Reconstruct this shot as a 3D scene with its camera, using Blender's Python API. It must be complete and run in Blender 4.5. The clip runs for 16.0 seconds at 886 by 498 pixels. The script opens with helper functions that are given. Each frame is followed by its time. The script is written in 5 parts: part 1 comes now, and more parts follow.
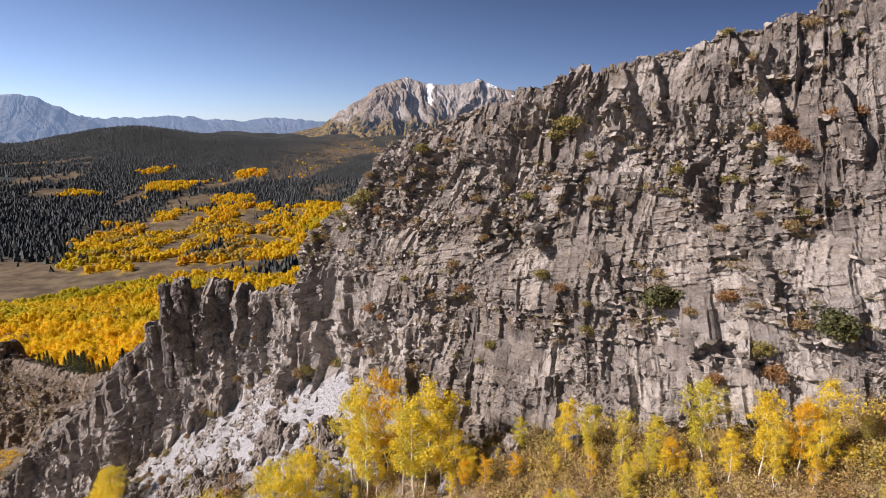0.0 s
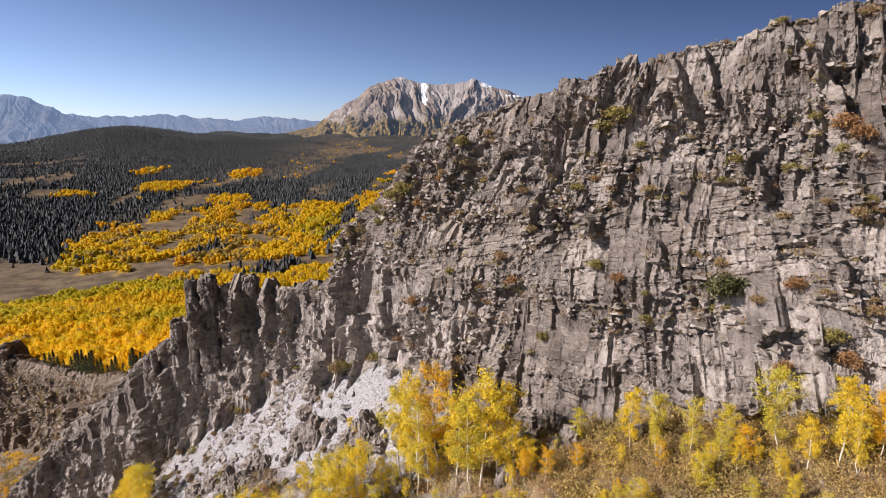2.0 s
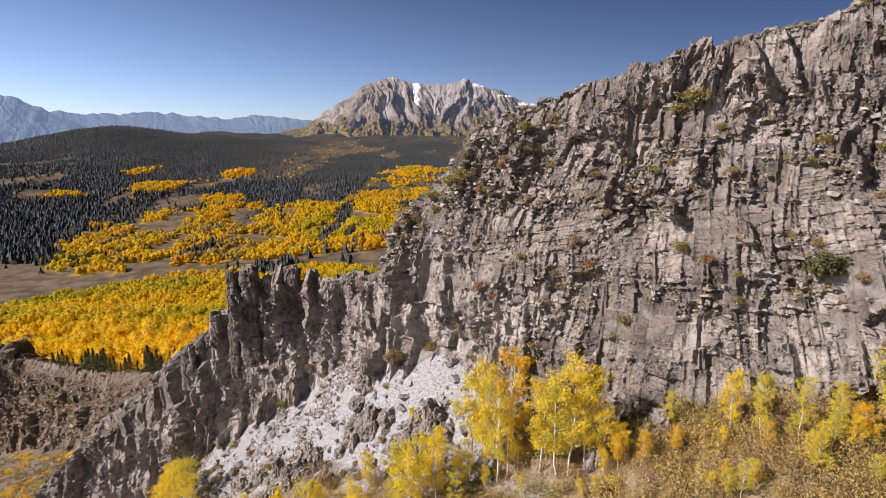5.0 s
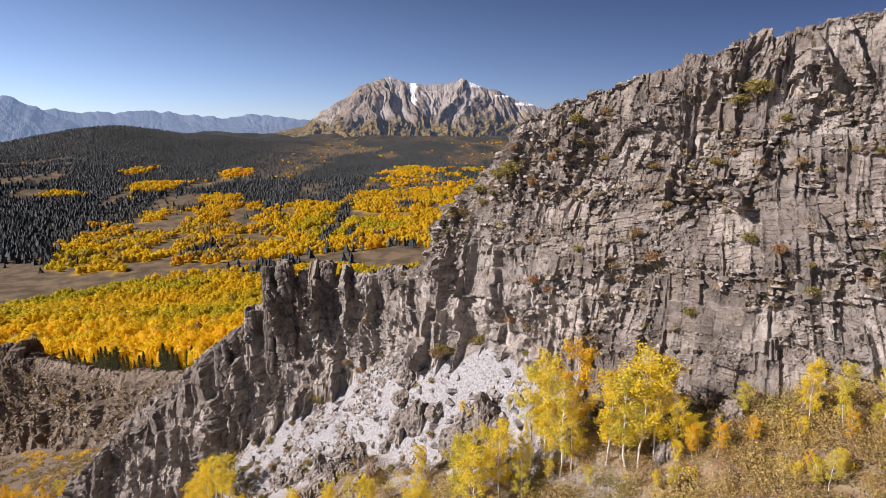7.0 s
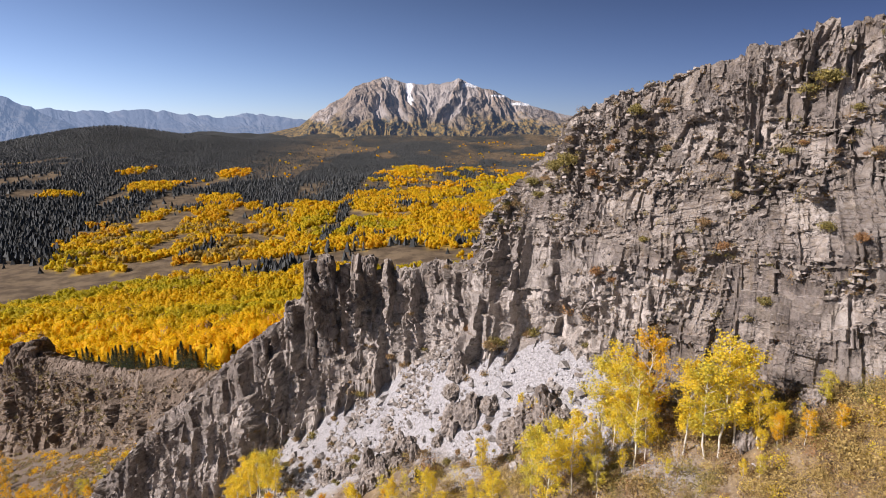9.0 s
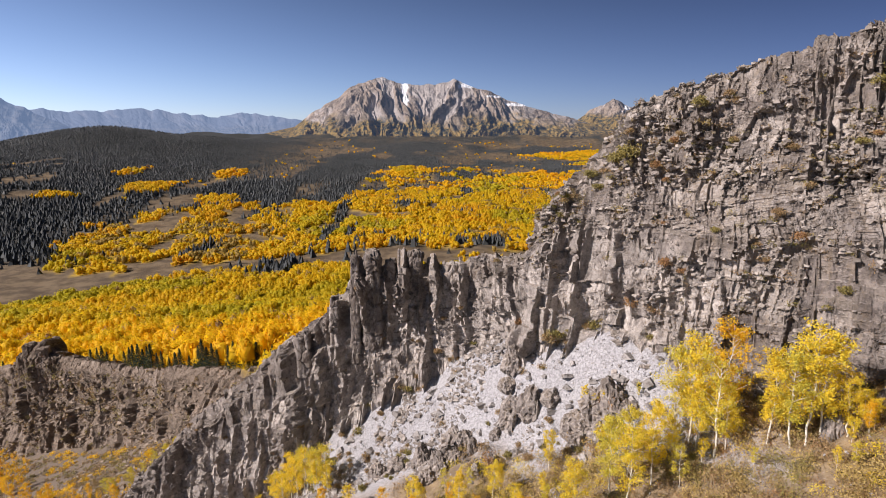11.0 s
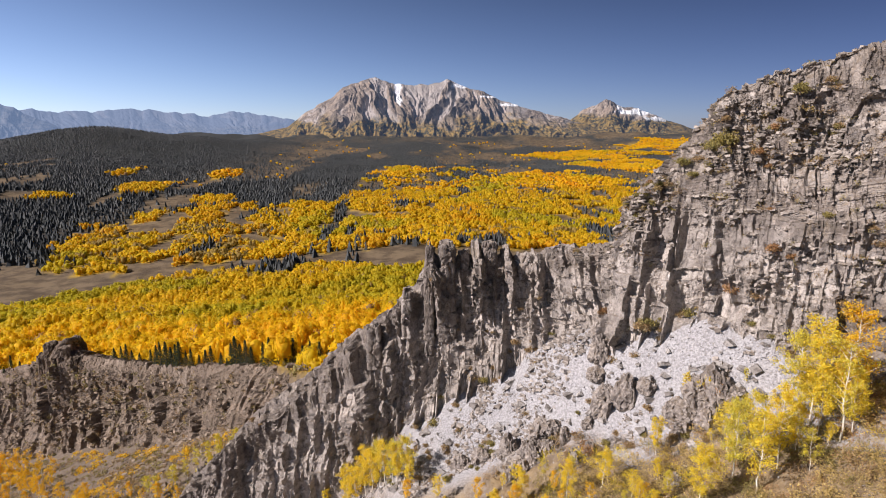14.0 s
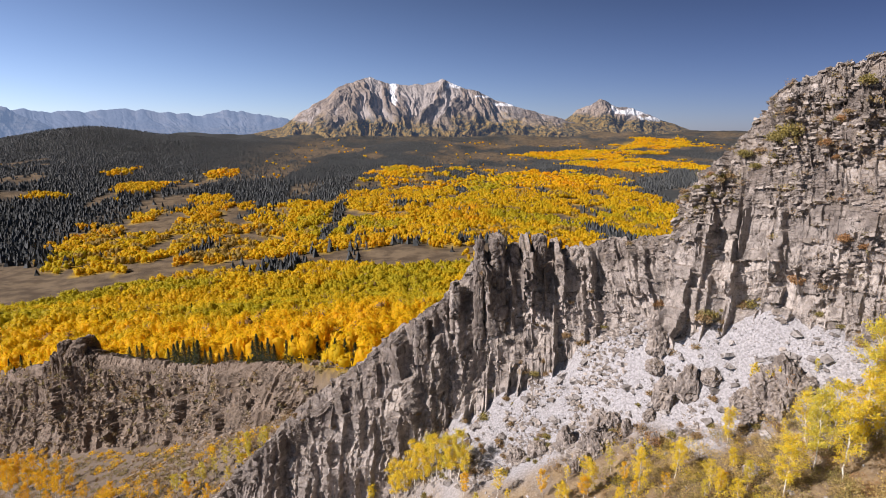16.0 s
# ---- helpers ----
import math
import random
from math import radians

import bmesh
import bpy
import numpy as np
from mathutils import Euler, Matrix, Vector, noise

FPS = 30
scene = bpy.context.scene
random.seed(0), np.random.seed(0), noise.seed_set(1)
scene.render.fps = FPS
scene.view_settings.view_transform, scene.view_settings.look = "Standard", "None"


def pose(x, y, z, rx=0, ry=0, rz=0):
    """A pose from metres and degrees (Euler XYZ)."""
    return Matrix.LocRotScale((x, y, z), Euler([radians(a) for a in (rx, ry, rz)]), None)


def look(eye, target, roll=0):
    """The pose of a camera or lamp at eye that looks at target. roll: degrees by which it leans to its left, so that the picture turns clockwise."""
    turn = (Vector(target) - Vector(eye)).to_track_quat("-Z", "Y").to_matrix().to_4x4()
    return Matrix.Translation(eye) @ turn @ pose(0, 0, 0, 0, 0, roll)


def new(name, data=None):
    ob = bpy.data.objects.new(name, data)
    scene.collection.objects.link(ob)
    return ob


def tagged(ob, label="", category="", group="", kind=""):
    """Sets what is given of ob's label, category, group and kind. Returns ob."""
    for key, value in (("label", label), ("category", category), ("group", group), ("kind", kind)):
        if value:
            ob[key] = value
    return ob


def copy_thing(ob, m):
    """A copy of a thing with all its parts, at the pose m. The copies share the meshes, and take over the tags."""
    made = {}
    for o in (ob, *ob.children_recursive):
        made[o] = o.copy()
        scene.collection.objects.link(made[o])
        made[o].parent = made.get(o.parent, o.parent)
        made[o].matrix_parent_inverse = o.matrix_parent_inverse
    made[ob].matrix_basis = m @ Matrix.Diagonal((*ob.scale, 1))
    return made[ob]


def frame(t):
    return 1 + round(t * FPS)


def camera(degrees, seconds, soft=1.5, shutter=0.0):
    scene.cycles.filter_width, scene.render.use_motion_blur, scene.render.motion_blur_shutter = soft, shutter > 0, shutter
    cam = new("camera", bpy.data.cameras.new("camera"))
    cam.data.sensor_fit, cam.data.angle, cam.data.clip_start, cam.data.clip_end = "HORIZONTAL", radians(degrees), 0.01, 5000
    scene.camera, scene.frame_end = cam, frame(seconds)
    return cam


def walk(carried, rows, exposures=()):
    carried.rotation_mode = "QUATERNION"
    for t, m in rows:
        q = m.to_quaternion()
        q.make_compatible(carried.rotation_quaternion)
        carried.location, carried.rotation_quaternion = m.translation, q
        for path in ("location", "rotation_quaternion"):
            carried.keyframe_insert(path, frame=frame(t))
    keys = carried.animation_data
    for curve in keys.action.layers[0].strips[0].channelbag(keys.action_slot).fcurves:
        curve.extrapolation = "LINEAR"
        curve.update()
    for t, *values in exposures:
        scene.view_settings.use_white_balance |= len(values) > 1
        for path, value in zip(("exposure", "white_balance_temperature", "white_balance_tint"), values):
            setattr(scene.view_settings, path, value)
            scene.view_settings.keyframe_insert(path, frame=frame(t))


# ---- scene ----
cam = camera(74.9, 16.0, soft=1.0)
METRES, EYE, TILT, LEAN, TURN = 50.0, 30.0, -11.5, 0.0, 0.0
ROWS = [
    (0.0, 0.0, 0.0, 0.0, -0.0, 0.0, 0.0),
    (0.5, -0.0237, 0.0015, -0.0025, -0.15, 0.0, 0.07),
    (1.0, -0.0474, 0.0029, -0.0053, -0.29, -0.01, 0.14),
    (1.5, -0.0709, 0.0048, -0.0095, -0.42, -0.02, 0.2),
    (2.0, -0.0946, 0.007, -0.0143, -0.57, -0.03, 0.26),
    (2.5, -0.1186, 0.0097, -0.019, -0.73, -0.03, 0.31),
    (3.0, -0.1427, 0.0125, -0.0236, -0.88, -0.03, 0.36),
    (3.5, -0.1667, 0.0154, -0.0281, -1.05, -0.03, 0.39),
    (4.0, -0.1908, 0.0179, -0.0324, -1.2, -0.03, 0.43),
    (6.5, -0.3207, 0.0308, -0.0511, -1.65, 0.01, 0.45),
    (7.0, -0.3507, 0.0331, -0.0542, -1.76, 0.0, 0.47),
    (7.5, -0.3821, 0.0357, -0.0578, -1.86, -0.0, 0.53),
    (8.0, -0.4137, 0.0381, -0.0617, -1.98, -0.01, 0.56),
    (8.5, -0.4452, 0.0405, -0.0659, -2.08, 0.01, 0.56),
    (9.0, -0.4774, 0.0432, -0.0693, -2.18, -0.0, 0.61),
    (11.5, -0.654, 0.0556, -0.089, -2.81, 0.06, 0.75),
    (12.0, -0.6908, 0.0586, -0.0928, -2.92, 0.05, 0.8),
    (12.5, -0.7281, 0.0615, -0.0968, -3.06, 0.06, 0.83),
    (13.0, -0.7651, 0.0645, -0.1002, -3.19, 0.07, 0.87),
    (13.5, -0.8016, 0.0677, -0.1037, -3.32, 0.07, 0.91),
    (14.0, -0.839, 0.0704, -0.1074, -3.46, 0.08, 0.93),
    (14.5, -0.8764, 0.0739, -0.1112, -3.6, 0.08, 0.98),
    (15.0, -0.9143, 0.0776, -0.1144, -3.75, 0.1, 1.01),
    (15.5, -0.9514, 0.0811, -0.118, -3.89, 0.09, 1.04),
    (16.0, -0.9884, 0.0834, -0.1217, -4.02, 0.07, 1.07),
]
walk(cam, [(t, pose(0, 0, EYE, TILT, LEAN, TURN) @ pose(METRES * x, METRES * y, METRES * z, 90 + pitch, roll, yaw)) for t, x, y, z, yaw, pitch, roll in ROWS],
     exposures=[(0.0, 0.55, 6430, 18.5), (16.0, 0.55, 6430, 18.5)])

# ---- world, sun, exposure ----
SUN_WAY = Vector((-0.79, -0.20, 0.58)).normalized()      # towards the sun
world = bpy.data.worlds.new("sky")
scene.world = world
world.use_nodes = True
_wn = world.node_tree
_sky = _wn.nodes.new("ShaderNodeTexSky")
_sky.sky_type, _sky.sun_disc = "NISHITA", False
_sky.sun_elevation = math.asin(SUN_WAY.z)
_sky.sun_rotation = math.atan2(SUN_WAY.x, SUN_WAY.y)
_sky.altitude, _sky.air_density, _sky.dust_density, _sky.ozone_density = 4000, 1.0, 9.0, 5.0
# the whole sky is hazier and paler towards the sun, deeper away from it
_dir, _dot = _wn.nodes.new("ShaderNodeTexCoord"), _wn.nodes.new("ShaderNodeVectorMath")
_dot.operation = "DOT_PRODUCT"
_dot.inputs[1].default_value = Vector((SUN_WAY.x, SUN_WAY.y, 0)).normalized()
_wn.links.new(_dir.outputs["Generated"], _dot.inputs[0])
_fall, _tone = _wn.nodes.new("ShaderNodeMapRange"), _wn.nodes.new("ShaderNodeMix")
_fall.interpolation_type = "SMOOTHSTEP"
_fall.inputs[1].default_value, _fall.inputs[2].default_value = -1.0, 0.6
_wn.links.new(_dot.outputs["Value"], _fall.inputs[0])
_tone.data_type = "RGBA"
_tone.inputs[6].default_value, _tone.inputs[7].default_value = (0.56, 0.51, 0.6, 1), (2.5, 2.22, 2.05, 1)
_wn.links.new(_fall.outputs[0], _tone.inputs[0])
_all = _wn.nodes.new("ShaderNodeMix")
_all.data_type, _all.blend_type = "RGBA", "MULTIPLY"
_all.inputs[0].default_value = 1.0
_wn.links.new(_sky.outputs[0], _all.inputs[6])
_wn.links.new(_tone.outputs[2], _all.inputs[7])
# and darker overhead, as it is high in the mountains
_rise, _high = _wn.nodes.new("ShaderNodeSeparateXYZ"), _wn.nodes.new("ShaderNodeMapRange")
_high.inputs[1].default_value, _high.inputs[2].default_value, _high.inputs[3].default_value, _high.inputs[4].default_value = 0.0, 0.5, 1.2, 0.12
_wn.links.new(_dir.outputs["Generated"], _rise.inputs[0])
_wn.links.new(_rise.outputs[2], _high.inputs[0])
_air = _wn.nodes.new("ShaderNodeVectorMath")
_air.operation = "SCALE"
_wn.links.new(_all.outputs[2], _air.inputs[0])
_wn.links.new(_high.outputs[0], _air.inputs["Scale"])
_wn.links.new(_air.outputs[0], _wn.nodes["Background"].inputs[0])
_wn.nodes["Background"].inputs[1].default_value = 0.053
sun = new("sun", bpy.data.lights.new("sun", "SUN"))
sun.data.energy, sun.data.angle, sun.data.color = 5.0, radians(0.55), (1.0, 0.94, 0.86)
sun.matrix_basis = look(SUN_WAY * 100, (0, 0, 0))

# ---- numeric noise ----
M32 = np.uint64(0xFFFFFFFF)


def rnd(i, j, k=0):
    """A random number 0 to 1 for whole numbers i, j and a seed k."""
    h = (np.asarray(i).astype(np.int64).astype(np.uint64) * np.uint64(374761393)
         + np.asarray(j).astype(np.int64).astype(np.uint64) * np.uint64(668265263)
         + np.asarray(k).astype(np.int64).astype(np.uint64) * np.uint64(2246822519)) & M32
    h = ((h ^ (h >> np.uint64(13))) * np.uint64(1274126177)) & M32
    h = ((h ^ (h >> np.uint64(15))) * np.uint64(2654435761)) & M32
    return (h ^ (h >> np.uint64(16))).astype(float) / 4294967296.0


def vnoise(x, y, z=0.0, seed=0):
    """Smooth noise, -1 to 1."""
    x, y, z = np.broadcast_arrays(*(np.asarray(a, float) for a in (x, y, z)))
    i, j, k = np.floor(x), np.floor(y), np.floor(z)
    f, g, h = x - i, y - j, z - k
    f, g, h = (a * a * (3 - 2 * a) for a in (f, g, h))
    out = 0
    for c in (0, 1):
        s = (k + c) * 57 + seed * 131 + 17
        a = rnd(i, j, s) * (1 - f) + rnd(i + 1, j, s) * f
        b = rnd(i, j + 1, s) * (1 - f) + rnd(i + 1, j + 1, s) * f
        out = out + (a * (1 - g) + b * g) * (h if c else 1 - h)
    return out * 2 - 1


def fbm(x, y, z=0.0, octaves=4, seed=0, gain=0.5):
    out, amp, f = 0, 1.0, 1.0
    for o in range(octaves):
        out = out + amp * vnoise(np.asarray(x) * f, np.asarray(y) * f, np.asarray(z) * f, seed + o)
        amp, f = amp * gain, f * 2.03
    return out


def cells(u, v, seed=0, square=0.6):
    """Jointed blocks: the distance to the joint, two random numbers a block, and the offset from its middle."""
    iu, iv = np.floor(u), np.floor(v)
    d1, d2 = np.full(u.shape, 9.0), np.full(u.shape, 9.0)
    ci, cj, du, dv = iu.copy(), iv.copy(), np.zeros(u.shape), np.zeros(u.shape)
    for a in (-1, 0, 1):
        for b in (-1, 0, 1):
            i, j = iu + a, iv + b
            x = u - (i + 0.12 + 0.76 * rnd(i, j, seed))
            y = v - (j + 0.12 + 0.76 * rnd(i, j, seed + 1))
            ax, ay = np.abs(x), np.abs(y)
            d = square * np.maximum(ax, ay) + (1 - square) * np.hypot(ax, ay)
            near = d < d1
            d2 = np.where(near, d1, np.minimum(d2, d))
            d1 = np.where(near, d, d1)
            ci, cj = np.where(near, i, ci), np.where(near, j, cj)
            du, dv = np.where(near, x, du), np.where(near, y, dv)
    return d2 - d1, rnd(ci, cj, seed + 2) * 2 - 1, rnd(ci, cj, seed + 3) * 2 - 1, du, dv


def smooth(a, b, x):
    t = np.clip((np.asarray(x, float) - a) / (b - a), 0, 1)
    return t * t * (3 - 2 * t)


# ---- mesh helpers ----
def mesh_of(name, verts, faces, mats, attrs=None, soft_shade=False, index=None):
    """A mesh from arrays: verts (n, 3), faces (m, 3 or 4)."""
    verts, faces = np.asarray(verts, np.float32), np.asarray(faces, np.int32)
    me = bpy.data.meshes.new(name)
    n, m, k = len(verts), len(faces), faces.shape[1]
    me.vertices.add(n)
    me.vertices.foreach_set("co", verts.ravel())
    me.loops.add(m * k)
    me.loops.foreach_set("vertex_index", faces.ravel())
    me.polygons.add(m)
    me.polygons.foreach_set("loop_start", np.arange(0, m * k, k, dtype=np.int32))
    if index is not None:
        me.polygons.foreach_set("material_index", np.asarray(index, np.int32))
    me.polygons.foreach_set("use_smooth", np.full(m, soft_shade))
    me.update(calc_edges=True)
    for key, values in (attrs or {}).items():
        at = me.attributes.new(key, "FLOAT", "POINT")
        at.data.foreach_set("value", np.asarray(values, np.float32).ravel())
    for mat in mats if isinstance(mats, (list, tuple)) else [mats]:
        me.materials.append(mat)
    return me


def grid_faces(nu, nv, wrap=False):
    i, j = np.meshgrid(np.arange(nu if wrap else nu - 1), np.arange(nv - 1), indexing="ij")
    i2 = (i + 1) % nu
    return np.stack([i * nv + j, i2 * nv + j, i2 * nv + j + 1, i * nv + j + 1], -1).reshape(-1, 4)


def scattered(unit_verts, unit_faces, places, scales, turns, rng=None, rough=0.0):
    """Many copies of a small mesh joined into one: places (n, 3), scales (n, 3), turns (n,) about z."""
    uv = np.asarray(unit_verts, float)
    n, k = len(places), len(uv)
    v = uv[None] * np.asarray(scales)[:, None, :]
    if rough and rng is not None:
        v = v * (1 + rough * (rng.random((n, k, 1)) - 0.5) * 2)
    c, s = np.cos(turns)[:, None], np.sin(turns)[:, None]
    x, y = v[..., 0] * c - v[..., 1] * s, v[..., 0] * s + v[..., 1] * c
    v = np.stack([x, y, v[..., 2]], -1) + np.asarray(places)[:, None, :]
    f = np.asarray(unit_faces)[None] + (np.arange(n) * k)[:, None, None]
    return v.reshape(-1, 3), f.reshape(-1, np.asarray(unit_faces).shape[1])


def part(name, me, parent, label=""):
    ob = new(name, me)
    ob.parent = parent
    return tagged(ob, label)


def ico(level):
    bm = bmesh.new()
    bmesh.ops.create_icosphere(bm, subdivisions=level, radius=1)
    v = np.array([p.co[:] for p in bm.verts])
    f = np.array([[q.index for q in p.verts] for p in bm.faces])
    bm.free()
    return v, f


# ---- materials ----
class Nodes:
    """A short way to write node materials."""

    def __init__(self, name, rough=0.9, spec=0.25):
        self.mat = bpy.data.materials.new(name)
        self.mat.use_nodes = True
        self.t = self.mat.node_tree
        self.b = self.t.nodes["Principled BSDF"]
        self.b.inputs["Roughness"].default_value = rough
        self.b.inputs["Specular IOR Level"].default_value = spec
        self.co = self.t.nodes.new("ShaderNodeTexCoord").outputs["Object"]

    def put(self, socket, value):
        if hasattr(value, "is_linked"):
            self.t.links.new(value, socket)
        elif isinstance(value, (tuple, list)) and len(value) == 3 and socket.type == "RGBA":
            socket.default_value = (*value, 1)
        else:
            socket.default_value = value

    def stretched(self, sx, sy, sz):
        m = self.t.nodes.new("ShaderNodeMapping")
        m.inputs["Scale"].default_value = (sx, sy, sz)
        self.t.links.new(self.co, m.inputs[0])
        return m.outputs[0]

    def noise(self, scale, detail=4.0, rough=0.6, co=None, distort=0.0):
        n = self.t.nodes.new("ShaderNodeTexNoise")
        self.t.links.new(co or self.co, n.inputs["Vector"])
        n.inputs["Scale"].default_value, n.inputs["Detail"].default_value = scale, detail
        n.inputs["Roughness"].default_value, n.inputs["Distortion"].default_value = rough, distort
        return n.outputs["Fac"]

    def ramp(self, fac, a, b, lo=0.0, hi=1.0):
        r = self.t.nodes.new("ShaderNodeMapRange")
        r.interpolation_type = "SMOOTHSTEP"
        self.put(r.inputs[0], fac)
        for k, val in zip((1, 2, 3, 4), (a, b, lo, hi)):
            r.inputs[k].default_value = val
        return r.outputs[0]

    def mix(self, fac, a, b, how="MIX"):
        m = self.t.nodes.new("ShaderNodeMix")
        m.data_type, m.blend_type = "RGBA", how
        for socket, val in zip((m.inputs[0], m.inputs[6], m.inputs[7]), (fac, a, b)):
            self.put(socket, val)
        return m.outputs[2]

    def maths(self, op, a, b=0.0):
        m = self.t.nodes.new("ShaderNodeMath")
        m.operation = op
        self.put(m.inputs[0], a)
        self.put(m.inputs[1], b)
        return m.outputs[0]

    def attr(self, name):
        a = self.t.nodes.new("ShaderNodeAttribute")
        a.attribute_name = name
        return a.outputs["Fac"]

    def island(self):
        return self.t.nodes.new("ShaderNodeNewGeometry").outputs["Random Per Island"]

    def each(self):
        return self.t.nodes.new("ShaderNodeObjectInfo").outputs["Random"]

    def up(self):
        s = self.t.nodes.new("ShaderNodeSeparateXYZ")
        self.t.links.new(self.t.nodes.new("ShaderNodeNewGeometry").outputs["True Normal"], s.inputs[0])
        return s.outputs[2]

    def done(self, colour, bump=None, strength=0.5, distance=0.05):
        self.put(self.b.inputs["Base Color"], colour)
        if bump is not None:
            n = self.t.nodes.new("ShaderNodeBump")
            n.inputs["Strength"].default_value, n.inputs["Distance"].default_value = strength, distance
            self.put(n.inputs["Height"], bump)
            self.t.links.new(n.outputs[0], self.b.inputs["Normal"])
        return self.mat


def rock_material(name, dark, mid, pale, warm, scale=1.0):
    """Weathered volcanic rock: mottled greys, pale fresh patches, warm stains, streaks down the face."""
    m = Nodes(name, 0.92, 0.2)
    big = m.noise(0.16 * scale, 5, 0.6, distort=0.6)
    small = m.noise(1.3 * scale, 6, 0.7)
    streak = m.noise(1.0, 4, 0.65, m.stretched(1.6 * scale, 1.6 * scale, 0.22 * scale))
    c = m.mix(m.ramp(small, 0.38, 0.58), dark, mid)
    c = m.mix(m.ramp(big, 0.50, 0.62, 0, 0.6), c, pale)
    c = m.mix(m.ramp(streak, 0.50, 0.72, 0, 0.6), c, warm)
    c = m.mix(m.ramp(m.noise(0.45 * scale, 5, 0.65, distort=0.8), 0.48, 0.66, 0, 0.4), c, (0.26, 0.22, 0.165))
    c = m.mix(m.maths("MULTIPLY", m.attr("pale"), m.ramp(small, 0.35, 0.6, 0.35, 1.0)), c, pale)
    c = m.mix(m.ramp(m.up(), 0.40, 0.85, 0, 0.6), c, m.mix(m.ramp(m.noise(2.5, 4), 0.4, 0.6), warm, pale))
    fine = m.noise(6.0 * scale, 8, 0.8)
    grit = m.noise(22.0 * scale, 4, 0.7)
    c = m.mix(m.ramp(fine, 0.30, 0.56, 0.75, 0.0), c, m.mix(0.7, c, (0.045, 0.038, 0.032)))
    c = m.mix(m.ramp(grit, 0.52, 0.74, 0.0, 0.5), c, pale)
    c = m.mix(m.ramp(m.attr("tone"), 0.1, 0.9, 0.7, 0.0), c, m.mix(0.8, c, dark))
    c = m.mix(m.ramp(m.attr("tone"), 0.5, 1.0, 0.0, 0.22), c, pale)
    split = m.noise(0.8, 3, 0.55, m.stretched(1.3 * scale, 1.3 * scale, 0.5 * scale), 0.7)
    crack = m.ramp(m.maths("ABSOLUTE", m.maths("SUBTRACT", split, 0.5)), 0.0, 0.014, 1.0, 0.0)
    crack = m.maths("MULTIPLY", crack, m.ramp(big, 0.42, 0.56))
    c = m.mix(m.maths("MULTIPLY", crack, 0.75), c, (0.05, 0.042, 0.036))
    fine = m.maths("SUBTRACT", fine, crack)
    h = m.maths("ADD", m.maths("ADD", fine, m.maths("MULTIPLY", small, 1.5)), m.maths("MULTIPLY", grit, 0.35))
    return m.done(c, h, 1.0, 0.13 / scale)


ROCK = rock_material("cliff rock", (0.105, 0.088, 0.079), (0.29, 0.248, 0.220), (0.57, 0.515, 0.47), (0.31, 0.235, 0.155))
DARK_ROCK = rock_material("dark rock", (0.10, 0.075, 0.057), (0.25, 0.195, 0.15), (0.41, 0.338, 0.28), (0.28, 0.2, 0.135), 0.45)


def stone_material():
    m = Nodes("scree stone", 0.9, 0.2)
    c = m.mix(m.island(), (0.19, 0.184, 0.188), (0.41, 0.402, 0.412))
    c = m.mix(m.ramp(m.noise(3, 4), 0.4, 0.7, 0, 0.5), c, (0.36, 0.31, 0.26))
    return m.done(c, m.noise(14, 5, 0.7), 0.5, 0.03)


STONE = stone_material()


def rubble_material(name, a, b):
    m = Nodes(name, 0.92, 0.2)
    c = m.mix(m.island(), a, b)
    return m.done(m.mix(m.ramp(m.noise(4, 5, 0.7), 0.45, 0.65, 0, 0.5), c, (0.12, 0.1, 0.085)), m.noise(12, 5, 0.7), 0.5, 0.03)


RUBBLE = rubble_material("rubble", (0.16, 0.137, 0.118), (0.40, 0.355, 0.315))
FAR_RUBBLE = rubble_material("brown rubble", (0.12, 0.093, 0.07), (0.34, 0.27, 0.205))


def boulder_material():
    m = Nodes("boulder rock", 0.9, 0.2)
    c = m.mix(m.each(), (0.2, 0.183, 0.17), (0.40, 0.375, 0.355))
    c = m.mix(m.ramp(m.noise(2.2, 6, 0.7), 0.42, 0.62), c, (0.13, 0.115, 0.105))
    return m.done(c, m.noise(6, 7, 0.75), 0.7, 0.08)


BOULDER = boulder_material()


